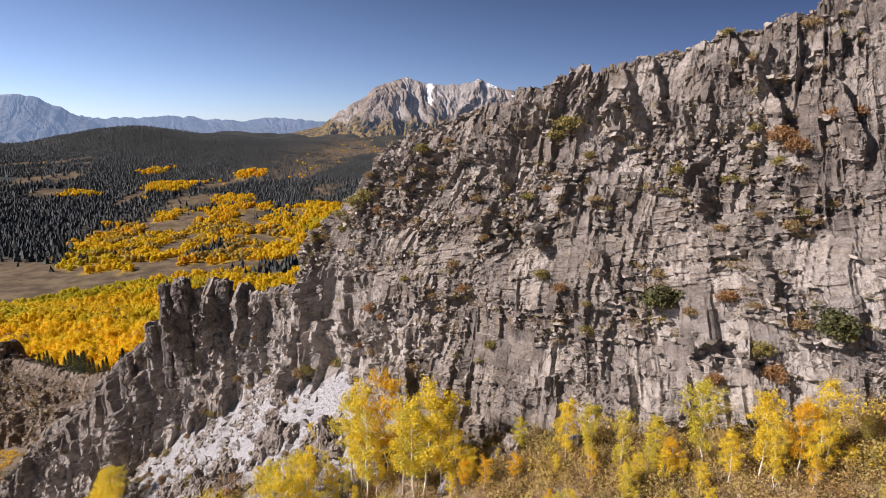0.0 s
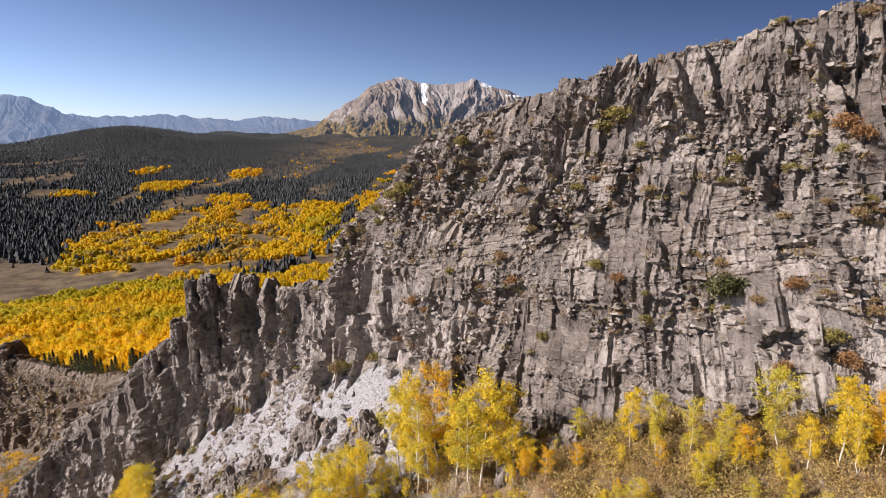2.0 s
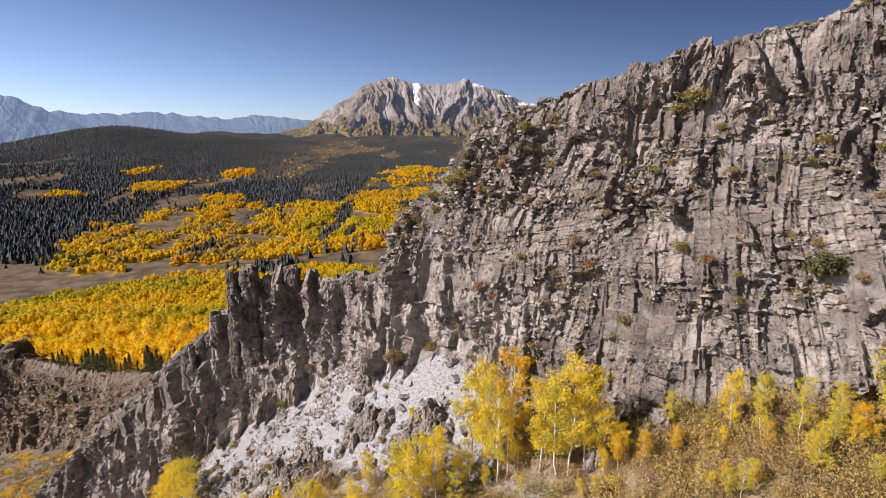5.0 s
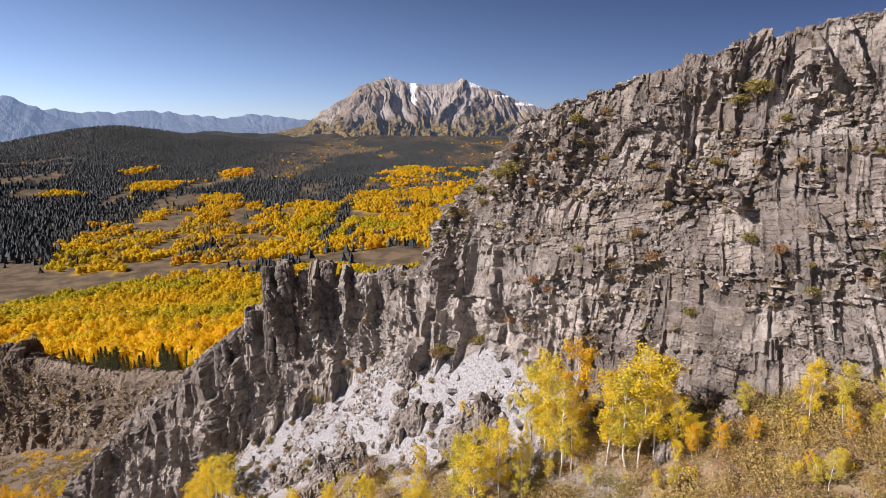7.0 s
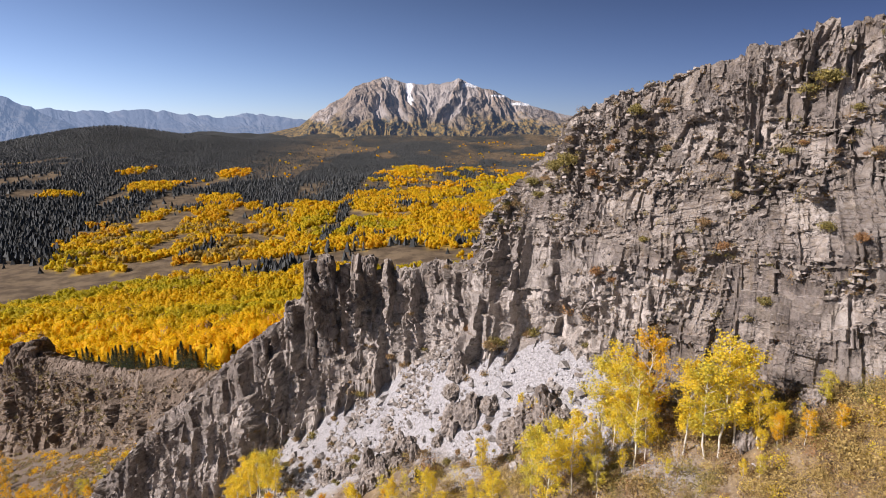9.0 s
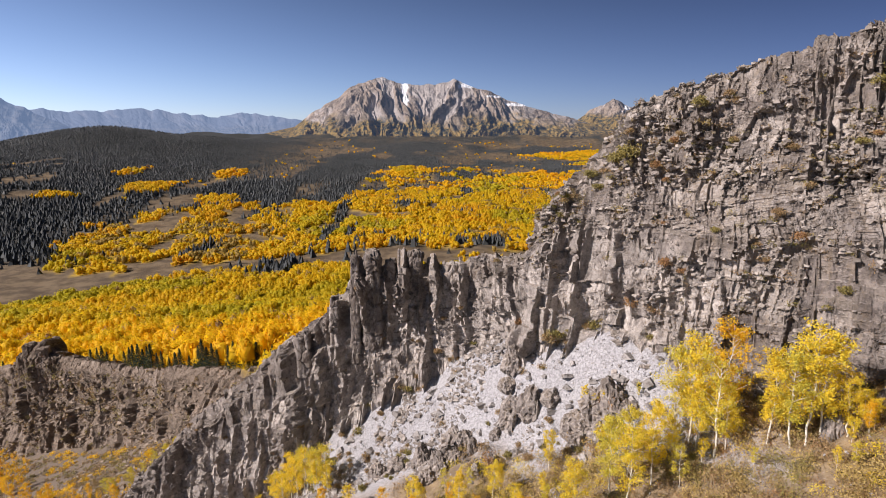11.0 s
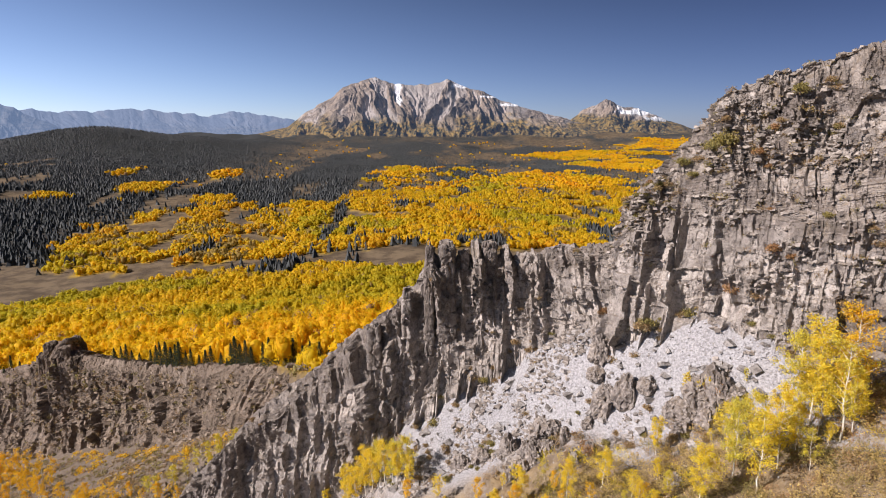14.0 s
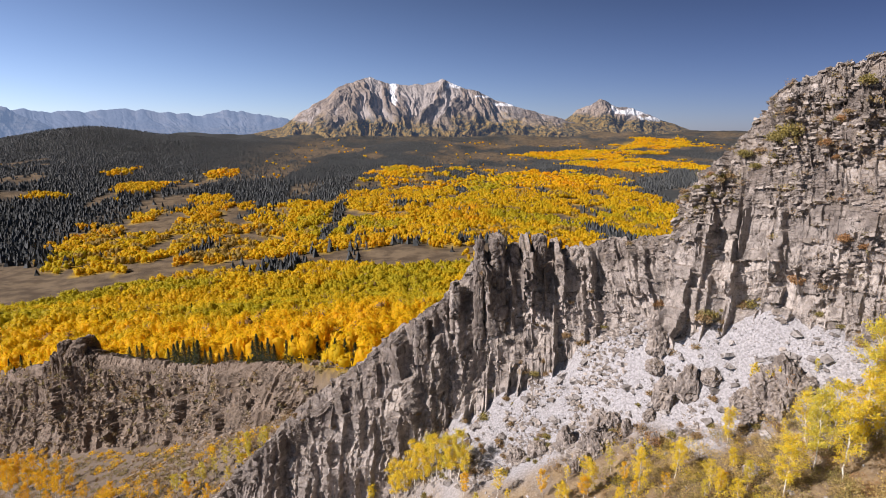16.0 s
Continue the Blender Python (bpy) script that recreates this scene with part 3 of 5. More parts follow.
def relief(p, s, v, seed, styles, jag, marks=(), size=1.0):
    """Break a smooth sheet of rock into jointed columns and blocks with upright fronts and ledges above them, strata and clefts.
    styles: how far pillars, columns, blocks and crumbs push, how far the fronts stand upright, and how bedded the rock is."""
    n = normals(p)
    across = np.hypot(n[..., 0], n[..., 1])
    flat = n.copy()
    flat[..., 2] *= 0.3
    flat /= np.linalg.norm(flat, axis=-1, keepdims=True)
    ease = 1 - 0.6 * np.clip(n[..., 2], 0, 1)
    setback = np.clip(n[..., 2] / np.maximum(across, 0.35), 0, 1.5)
    ss = np.broadcast_to(s[:, None], p.shape[:2])
    vv = np.broadcast_to(v[None, :], p.shape[:2])
    x, y, z = p[..., 0], p[..., 1], p[..., 2]
    pil, col, blk, crumb, upright, bed = styles(ss, vv)
    terrace = np.clip(setback, 0, 0.6) / 0.6
    ss, x, y, z = ss / size, x / size, y / size, z / size
    bend = fbm(x / 6, y / 6, z / 8, 3, seed)
    lean = ss + 0.08 * z + 0.55 * bend
    zz = z + 0.06 * ss + 0.7 * fbm(x / 6, y / 6, z / 6, 2, seed + 1)
    # whole slabs beside shattered ground
    wild = smooth(-0.45, 0.4, fbm(x / 4.5, y / 4.5, z / 4.0, 3, seed + 80))
    wilder = smooth(-0.4, 0.4, fbm(x / 2.2, y / 2.2, z / 2.2, 2, seed + 84))
    rise = 1.0 * fbm(x / 9, y / 9, z / 7, 3, seed + 2)
    # tall pillars with clefts between
    eu, ez, r1, r2, r3, own, du, dz = bricks(lean, zz, 3.3, 11.0, seed + 70)
    pillar, cleft = own, smooth(0.32, 0.06, eu) * smooth(0.1, 0.5, vnoise(lean / 2.6, zz / 6.0, 0, seed + 76) + 0.35)
    rise = rise + pil * (0.75 * own + 0.25 * r1 + 0.75 * r2 * du - 1.5 * cleft)
    # broad terraces
    eu, ez, r1, r2, r3, own, du, dz = bricks(lean + 2.0 * bend, zz, 5.5, 4.2, seed + 100, 0.42)
    rise, ledges = rise + 0.4 * terrace * r1, 0.45 * terrace * dz
    # columns, broken across
    eu, ez, r1, r2, r3, own, du, dz = bricks(lean, zz, 2.0, 3.0, seed + 3)
    rise = rise + col * (0.6 * r1 + 0.2 * own + 1.15 * r2 * du + 0.2 * r3 * dz) - col * 0.9 * smooth(0.2, 0.03, eu) * smooth(0.4, 0.7, 0.5 + 0.5 * r3) * (0.3 + wild)
    ledges, tone = ledges + (0.45 - 0.2 * terrace) * dz, 0.55 * r1
    # blocks, leaning one way here and another there
    b1 = blk * (0.22 + 0.95 * wild)
    eu, ez, r1, r2, r3, own, du, dz = bricks(lean + 1.2 * fbm(x / 11, y / 11, z / 11, 1, seed + 9), zz, 0.9, 1.3, seed + 13, 0.42)
    rise = rise + b1 * (0.34 * r1 + 0.62 * r2 * du + 0.28 * r3 * dz) - b1 * 0.34 * smooth(0.10, 0.0, eu) * (r1 > -0.2) - b1 * 0.14 * smooth(0.08, 0.0, ez)
    ledges, tone = ledges + 0.36 * dz, tone + 0.35 * r2
    # flat slabs lying between
    flatter = smooth(0.15, 0.6, fbm(x / 3.6, y / 3.6, z / 2.4, 2, seed + 88))
    eu, ez, r1, r2, r3, own, du, dz = bricks(lean, zz + 0.15 * ss, 1.3, 0.55, seed + 18, 0.42)
    rise = rise + blk * flatter * (0.22 * r1 + 0.2 * r2 * du) - blk * flatter * 0.12 * smooth(0.06, 0.0, ez)
    ledges = ledges + 0.3 * flatter * dz
    # crumbs
    c1 = crumb * (0.12 + 0.5 * wild * wilder + 0.6 * wilder * wilder)
    e, r1, r2, du, dv = cells(lean / 0.46, zz / 0.6, seed + 23, 0.45)
    rise = rise + c1 * (0.15 * r1 + 0.24 * r2 * du - 0.10 * dv) - c1 * 0.09 * smooth(0.14, 0.0, e)
    ledges, tone = ledges + 0.12 * dv, tone + 0.3 * c1 * r2
    e, r1, r2, du, dv = cells(lean / 0.24, zz / 0.3, seed + 33, 0.4)
    rise = rise + c1 * (0.06 * r1 + 0.09 * r2 * du)
    # bedding: thin steps that dip along the face, broken off here and there
    slab, r1, r2, du, dv = cells(lean / 3.0, zz / 2.2, seed + 58)
    layer = (zz + 0.16 * ss) / 0.8 + 0.25 * bend + 0.9 * r1
    rise = rise + bed * 0.34 * (layer - np.floor(layer) - 0.5) * smooth(-0.3, 0.3, vnoise(ss / 3, z / 2, 0, seed + 53))
    layer = (zz + 0.16 * ss) / 0.3 + 0.4 * bend + 0.8 * r2
    rise = rise + bed * 0.09 * (layer - np.floor(layer) - 0.5)
    # long dark cracks
    crack = np.abs(vnoise((lean + 0.3 * z) / 3.6, zz / 9.0, 0, seed + 56))
    rise = rise - 0.65 * (0.3 + blk) * smooth(0.05, 0.0, crack) * smooth(0.0, 0.3, vnoise(ss / 4, zz / 4, 0, seed + 57))
    calm = 1 - 0.5 * smooth(4.3, 4.9, vv) * smooth(6.5, 5.6, vv)
    d = (rise * ease + upright * setback * ledges) * size * calm
    ss, x, y, z = ss * size, x * size, y * size, z * size
    # single hollows and bosses: x, z, half-width, half-height, push
    for mx, mz, rx, rz, push in marks:
        k = np.hypot((x - mx + 0.35 * rx * fbm(z / 0.8, ss, 0, 2, seed + 90)) / rx, (z - mz + 0.2 * rz * fbm(z / 0.9, ss / 0.9, 0, 2, seed + 92)) / rz)
        d = d + push * smooth(1.1, 0.7, k)
    q = p + flat * d[..., None]
    top = smooth(3.6, 4.9, vv) * smooth(7.4, 6.0, vv)
    e2, r3, r4, du, dv = cells(ss / 1.5, vv * 1.3, seed + 60)
    e3, r5, r6, du, dv = cells(ss / 0.6, vv * 3.1, seed + 63)
    q[..., 2] += top * (jag(ss) * (pillar - 0.9 * cleft) * pil + 0.34 * r3 + 0.17 * r5)
    return q, np.clip(0.5 + 0.5 * tone, 0, 1)


def rock_sheet(name, stations, counts, ns, seed, styles, jag, mat, pale, label, marks=(), size=1.0):
    p, s, v = loft(stations, counts, ns)
    q, tone = relief(p, s, v, seed, styles, jag, marks, size)
    ob = new(name, mesh_of(name, q.reshape(-1, 3), grid_faces(len(s), len(v)), mat, {"tone": tone, "pale": pale(q, s[:, None] + 0 * v, v[None] + 0 * s[:, None])}))
    tagged(ob, label, "cliff", kind="structure")
    return ob, q, s, v


LEFT_S = 61.0          # where the face turns into the pale recess
B1, B2, B3 = (0.58, 0.81), (0.75, 0.66), (0.15, 0.99)
MAIN = [
    section((40, 21.5, 18), (39, 24.5, 26.5), (40, 29, 29.5), (40.5, 34, 39), (42, 39.5, 44.5), B1),
    section((31, 26.5, 14.5), (30, 29.5, 22), (31, 34, 26), (31.5, 39, 34.8), (33, 44, 41.2), B1),
    section((21.5, 32, 11.8), (21.5, 35, 19.5), (22.5, 38.3, 24), (23.3, 41.7, 31.2), (25.8, 46.8, 38.5), B1),
    section((15.5, 35.6, 10.8), (15, 39, 17.9), (16, 43.5, 22.5), (16.8, 46.2, 28.6), (19.4, 50.3, 36.6), B1),
    section((7.8, 40, 6.6), (8.6, 43.4, 17.3), (9.3, 47.3, 21.2), (10.5, 50.4, 27.8), (13, 53.8, 35.3), B1),
    section((0.5, 46.4, 1), (0.6, 48.4, 16.4), (2.6, 51.6, 21), (4.0, 54.2, 26.0), (6, 58.2, 32.8), B1),
    section((-5.2, 51, -2.5), (-5.2, 52.4, 16), (-4, 55, 20), (-2.2, 57.8, 24.6), (-0.2, 62.4, 31.0), B1),
    section((-9.5, 57.6, 1.5), (-9.6, 58.6, 16.5), (-9.2, 60.4, 21.4), (-8.4, 63.4, 24.6), (-6.4, 67.0, 28.4), B2),
    section((-13.2, 61.2, 2.5), (-12.8, 62.4, 15), (-12.4, 63.8, 18.8), (-11.9, 65.0, 20.6), (-10.8, 67.2, 22.6), B2),
    section((-17.4, 64.6, 1.5), (-17.2, 65.4, 12), (-17.0, 66.0, 15.2), (-16.6, 66.6, 16.6), (-15.6, 68.4, 17.0), B2),
    section((-18.3, 67.2, 0.0), (-18.0, 67.8, 9.0), (-17.6, 68.2, 12.8), (-17.2, 68.8, 14.3), (-16.2, 70.4, 14.8), B2),
]


def main_style(s, v):
    upper = smooth(2.7, 3.2, v)
    lower = smooth(2.1, 1.85, v)
    shelf = 1 - upper - lower
    left = smooth(LEFT_S - 3, LEFT_S + 2, s) * smooth(2.5, 1.9, v)
    return (0.12 * lower + 0.15 * upper + 0.45 * left, 0.34 * lower + 0.62 * upper + 0.25 * shelf + 0.55 * left,
            0.62 * lower + 1.05 * upper + 0.5 * shelf - 0.2 * left, 0.8 * lower + 1.25 * upper + 0.8 * shelf - 0.3 * left,
            0.7 * lower + 1.15 * upper + 0.8 * shelf, (0.05 * lower + 0.12 * upper + 0.6 * shelf) * (1 - left))


def main_pale(q, s, v):
    x, y, z = q[..., 0], q[..., 1], q[..., 2]
    left = smooth(-6.5, -9, x) * smooth(2.3, 1.8, v)
    slab = smooth(3.4, 1.4, np.abs(x + 6.8 - 0.08 * z)) * smooth(2.0, 1.7, v)
    right = np.exp(-((x - 20) / 4.5) ** 2 - ((z - 13.5) / 2.6) ** 2) * 1.3 + 1.1 * np.exp(-((x - 26) / 6.5) ** 2 - ((z - 21) / 3.2) ** 2)
    right = right + 0.95 * smooth(8, 17, x) * smooth(2.3, 1.8, v) * smooth(-0.5, 0.3, fbm(x / 4, y / 4, z / 3, 3, 209))
    return np.clip(0.85 * left + 0.9 * slab + right + 0.5 * smooth(0.1, 0.7, fbm(x / 5, y / 5, z / 4, 3, 207)), 0, 1)


cliff, CQ, CS, CV = rock_sheet("cliff", MAIN, [8, 140, 62, 105, 74, 14, 6, 3], 740, 200, main_style, lambda s: 0.45 + 0 * s, ROCK, main_pale,
                               "tall grey volcanic cliff with ledges, cracks and pale patches",
                               [(6.2, 20.8, 2.0, 1.3, 1.1), (8.4, 21.3, 0.55, 0.9, -1.7), (23.4, 32.0, 0.5, 3.2, -1.9), (22.8, 35.6, 0.45, 2.2, -1.3), (19.0, 25.9, 0.5, 1.7, -1.4),
                                (21.3, 21.0, 0.55, 1.5, -1.3), (18.4, 15.4, 1.4, 1.3, 0.9), (16.0, 11.6, 0.8, 0.6, -1.3), (19.6, 16.4, 0.4, 1.1, -1.2), (27.0, 30.5, 0.45, 3.0, -1.4),
                                (-13.6, 9.0, 0.5, 4.0, -1.1), (-15.2, 13.5, 0.35, 3.0, -1.0), (-10.6, 12.0, 0.5, 4.0, -0.9), (-3.6, 8.0, 0.5, 5.0, -0.9), (12.4, 20.0, 0.6, 0.8, -1.1), (15.6, 33.0, 0.4, 2.2, -1.3), (17.6, 33.5, 0.35, 2.6, -1.2), (18.9, 30.5, 0.5, 1.6, 0.8), (14.2, 31.0, 0.4, 1.8, -1.2), (16.6, 30.2, 0.7, 1.2, 0.7)])

SPIRES = [
    section((-14, 66, 2), (-14.5, 67, 6), (-15, 67.6, 8), (-15.4, 68.2, 10), (-15.5, 70, 11), B3),
    section((-20, 70.5, 0.5), (-20.3, 72.5, 4), (-20.7, 73.4, 6.2), (-21, 74.2, 8.0), (-21.3, 75.6, 9.4), B3),
    section((-26, 73.2, -3.2), (-26.4, 75.2, 0.6), (-26.7, 76.2, 3.6), (-26.9, 76.8, 6.4), (-27, 78.6, 7.6), B3),
    section((-29.6, 74.2, -5.2), (-29.9, 76, -1), (-30.1, 76.9, 3.4), (-30.2, 77.6, 6.0), (-30.4, 79.2, 7.4), B3),
    section((-34.2, 75.4, -8.6), (-34.5, 76.9, -3.4), (-34.7, 77.7, 2.4), (-34.9, 78.3, 5.8), (-35.1, 79.8, 7.2), B3),
    section((-39.4, 76.2, -12), (-39.6, 77.9, -6), (-39.9, 78.9, 1.2), (-40, 79.4, 4.6), (-40.1, 80.4, 5.8), B3),
    section((-40.8, 76.8, -14), (-41.0, 78.6, -8), (-41.2, 79.6, -2.6), (-41.3, 80.4, 1.6), (-41.4, 81.4, 3.0), B3),
    section((-45, 78.0, -19.5), (-45.2, 79.4, -12), (-45.5, 80.4, -7), (-45.7, 81.2, -3.2), (-46, 82.4, -1.4), B3),
    section((-50, 79.0, -27), (-50, 80.6, -17.5), (-50.2, 82.0, -12), (-50.5, 83.0, -7.6), (-51, 84.4, -6.0), B3),
    section((-57, 80.5, -33), (-57, 82.2, -24), (-57.2, 83.8, -18.6), (-57.5, 85.0, -14), (-58, 86.2, -12.2), B3),
    section((-66, 82.0, -39), (-66, 83.6, -31), (-66.2, 85.2, -26), (-66.5, 86.4, -21.4), (-67, 87.6, -19.6), B3),
    section((-75, 83.5, -44), (-75, 85, -38), (-75.2, 86.4, -34), (-75.5, 87.6, -30.6), (-76, 88.8, -29.4), B3),
    section((-84, 86, -49), (-84, 87.5, -45.5), (-84.2, 88.6, -43), (-84.5, 89.6, -41), (-85, 90.8, -40), B3),
]
spires, SQ, SS, SV = rock_sheet("spire_ridge", SPIRES, [8, 60, 50, 50, 22, 12, 8, 6], 500, 300,
                                lambda s, v: (0.95 + 0 * s, 0.65 + 0 * s, 0.6 + 0 * s, 0.6 + 0 * s, 0.9 + 0 * s, 0.05 + 0 * s),
                                lambda s: 0.3 + 0 * s, ROCK,
                                lambda q, s, v: np.clip((0.6 + 0.4 * smooth(-0.4, 0.3, fbm(q[..., 0] / 4, q[..., 1] / 4, q[..., 2] / 6, 3, 307))) * smooth(3.8, 2.6, v), 0, 1),
                                "jagged ridge of grey rock columns and spires",
                                [(-37.7, 5.0, 0.55, 6.5, -2.2), (-32.4, 5.5, 0.8, 6.0, -2.2), (-28.3, 5.5, 0.6, 4.5, -1.8), (-36.4, 4.0, 0.35, 5.0, -0.9), (-24.6, 5.0, 0.5, 3.0, -1.2),
                                 (-41.6, -3.0, 0.6, 5.0, -1.7), (-44.6, -9.0, 0.9, 4.5, -1.6), (-48.2, -14.0, 1.3, 3.4, -2.0), (-39.4, -6.0, 1.4, 6.0, 0.9), (-34.6, -1.0, 1.4, 5.0, 0.6), (-30.2, 1.0, 1.0, 5.0, 0.6)], 0.72)

B4 = (0.55, 0.83)
FAR = [
    section((-40, 104, -38), (-42, 110, -31), (-44, 113, -27), (-46, 116, -24.5), (-47, 119, -23), B4),
    section((-66, 116, -46), (-63, 121, -39), (-61, 124, -34), (-59.5, 127, -30), (-58.5, 130, -28.2), B4),
    section((-88, 128, -56), (-85, 132.5, -47), (-83, 135.5, -41), (-81, 138.6, -35.6), (-79, 141, -33.4), B4),
    section((-103, 146, -58), (-102, 150, -52), (-102, 153, -47), (-103, 156, -42), (-103, 158.5, -40), B4),
    section((-124, 161, -69), (-124, 166, -60), (-124, 169, -53), (-125, 172, -47), (-126, 175, -45), B4),
    section((-138, 172, -75), (-138, 177, -62), (-138, 180, -56), (-139, 182, -49.5), (-140, 185, -47.5), B4),
    section((-148, 179, -79), (-148, 183, -67), (-148.5, 186, -57), (-149, 188, -51.5), (-149.5, 191, -49), B4),
    section((-153, 182, -80), (-153, 187, -68), (-153.5, 190, -54), (-154, 192, -50), (-155, 195, -47.6), B4),
    section((-160, 186, -84), (-160, 191, -70), (-160.5, 194, -56), (-161, 196, -48.5), (-162, 199, -46.2), B4),
    section((-166, 189, -86), (-166, 194, -73), (-166.5, 197, -61), (-167, 199, -50.5), (-168, 202, -50.5), B4),
    section((-174, 194, -89), (-174, 199, -78), (-174, 202, -70), (-175, 205, -60), (-176, 208, -57), B4),
    section((-235, 232, -115), (-235, 238, -105), (-235, 242, -95), (-236, 246, -84), (-237, 250, -80), B4),
]
far_ridge, FQ, FS, FV = rock_sheet("far_ridge", FAR, [4, 32, 28, 28, 10, 6, 6, 4], 620, 400,
                                   lambda s, v: (0.35 + 0 * s, 0.45 + 0 * s, 0.7 + 0 * s, 1.2 + 0 * s, 0.6 + 0 * s, 0.1 + 0 * s), lambda s: 1.2 + 0 * s, DARK_ROCK,
                                   lambda q, s, v: 0.5 * smooth(1.7, 1.0, v), "dark brown rock ridge with a knob, below the golden woods",
                                   [(-158.5, -52, 1.6, 10, -3.0), (-166, -66, 1.5, 6, -3.0), (-141, -66, 1.3, 5, -2.5), (-112, -52, 1.2, 4, -2.5), (-96, -50, 1.5, 4, -2.5)], 1.7)


def rock_column(x, y, low, high, wide, deep, seed, ridge, rock):
    """One jointed column of the spire ridge, standing in the wall behind it."""
    nu, nv = 48, 66
    a, v = np.meshgrid(np.linspace(0, 2 * math.pi, nu, endpoint=False), np.linspace(0, 1, nv), indexing="ij")
    c, s = np.cos(a), np.sin(a)
    square = 1 / (np.abs(c) ** 5 + np.abs(s) ** 5) ** 0.2
    z = low + (high - low) * np.minimum(v / 0.93, 1.0)
    shrink = np.where(v > 0.93, (1 - v) / 0.07, 1.0)
    around = a / math.pi * (wide + deep)
    lean = around + 0.1 * z
    e, r1, r2, du, dv = cells(lean / 1.2, z / 2.2, seed)
    d = 0.26 * r1 + 0.45 * r2 * du - 0.3 * smooth(0.1, 0.0, e)
    e, r1, r2, du, dv = cells(lean / 0.45, z / 0.95, seed + 7)
    d = d + 0.08 * r1 + 0.1 * r2 * du - 0.08 * smooth(0.12, 0.0, e) + 0.1 * fbm(c * 2, s * 2, z * 0.9, 4, seed)
    d = d * np.minimum(1, wide)
    taper = 1.12 - 0.25 * v
    px = x + (wide * square * taper * c + d * c) * shrink + 0.015 * (z - high)
    py = y + (deep * square * taper * s + d * s) * shrink
    e, r1, r2, du, dv = cells(px / 0.8, py / 0.8, seed + 3)
    pz = z + smooth(0.8, 0.93, v) * (0.45 * r1 + 0.15 * r2 * du)
    me = mesh_of("rock_column", np.stack([px, py, pz], -1).reshape(-1, 3), grid_faces(nu, nv, True), rock, {"tone": 0.4 + 0.3 * r1, "pale": 0.1 + 0 * v})
    return part("rock_column", me, ridge)


for i, spec in enumerate([(-39.1, 78.2, -6.0, 9.3, 0.6, 0.8), (-36.6, 78.5, -4.0, 9.5, 1.15, 1.3), (-34.3, 79.2, -2.0, 8.1, 0.75, 1.0), (-30.9, 78.7, -4.0, 9.3, 0.95, 1.2), (-28.9, 79.2, 0.0, 8.0, 0.6, 0.9),
                          (-26.2, 78.0, 0.0, 7.6, 0.9, 1.0), (-23.2, 76.6, 2.0, 8.0, 0.7, 0.9), (-20.4, 75.1, 3.0, 9.2, 0.8, 1.0), (-42.2, 79.6, -4.0, 2.6, 0.7, 0.9), (-47.0, 81.0, -9.0, -2.6, 0.9, 1.0)]):
    rock_column(*spec, 340 + 13 * i, spires, ROCK)
for i, spec in enumerate([(-163.0, 195.5, -66, -45.2, 1.8, 2.4), (-157.0, 192.5, -66, -45.6, 2.2, 2.2), (-152.6, 190.5, -64, -48.6, 1.4, 2.0), (-167.8, 198.5, -68, -50.0, 1.5, 2.2),
                          (-147.2, 187.6, -62, -50.2, 1.2, 2.0), (-173.0, 202.0, -72, -56.0, 1.6, 2.2)]):
    rock_column(*spec, 640 + 13 * i, far_ridge, DARK_ROCK)


# ---- woods of the valley ----
RNG = np.random.default_rng(7)


def leafy_crown(rng, level, leaves, size, core=0.78):
    """One rounded crown, about 1 wide and high, standing on z = 0: a lumpy core and many loose sprays of leaves round it."""
    v, f = ico(level)
    lumps = rng.normal(size=(7, 3))
    lumps /= np.linalg.norm(lumps, axis=1, keepdims=True)

    def radius(d):
        return 0.80 + 0.32 * np.clip((d @ lumps.T).max(1) - 0.6, 0, 1) / 0.4
    v = v * (core * radius(v) * (0.85 + 0.3 * rng.random(len(v))))[:, None]
    d = rng.normal(size=(leaves, 3))
    d /= np.linalg.norm(d, axis=1, keepdims=True)
    c = d * (radius(d) * (0.72 + 0.36 * rng.random(leaves)))[:, None]
    one = np.cross(d, rng.normal(size=(leaves, 3)))
    one /= np.linalg.norm(one, axis=1, keepdims=True) + 1e-9
    two = np.cross(d, one)
    turn = np.array([0.0, 2.1, 4.2])[None, :, None] + 0.5 * rng.normal(size=(leaves, 3, 1))
    a = (np.cos(turn) * one[:, None] + np.sin(turn) * two[:, None] + 0.25 * rng.normal(size=(leaves, 3, 1)) * d[:, None]) * size * (0.6 + 0.8 * rng.random((leaves, 1, 1)))
    lv = (c[:, None, :] + a).reshape(-1, 3)
    lf = np.arange(leaves * 3).reshape(-1, 3) + len(v)
    v, f = np.concatenate([v, lv]), np.concatenate([f, lf])
    v[:, 2] = v[:, 2] * (1 - 0.18 * v[:, 2]) + 0.9
    return v, f


def spruce_unit(rng, tiers, sides):
    """One narrow spruce, 1 high: ragged skirts of boughs one above another."""
    vs, fs = [], []
    for k in range(tiers):
        z0, z1 = k / tiers * 0.86, min(1.0, (k + 1.75) / tiers * 0.86 + 0.1)
        r = 0.19 * (1 - k / tiers) ** 0.85 + 0.015
        a0 = rng.random() * 6.28
        base = len(vs)
        for i in range(sides):
            a, rr = a0 + i * 2 * math.pi / sides, r * (0.7 + 0.6 * rng.random())
            vs.append((rr * math.cos(a), rr * math.sin(a), z0 + 0.03 * rng.random()))
        vs.append((0, 0, z1))
        fs += [(base + i, base + (i + 1) % sides, base + sides) for i in range(sides)]
    return np.array(vs), np.array(fs)


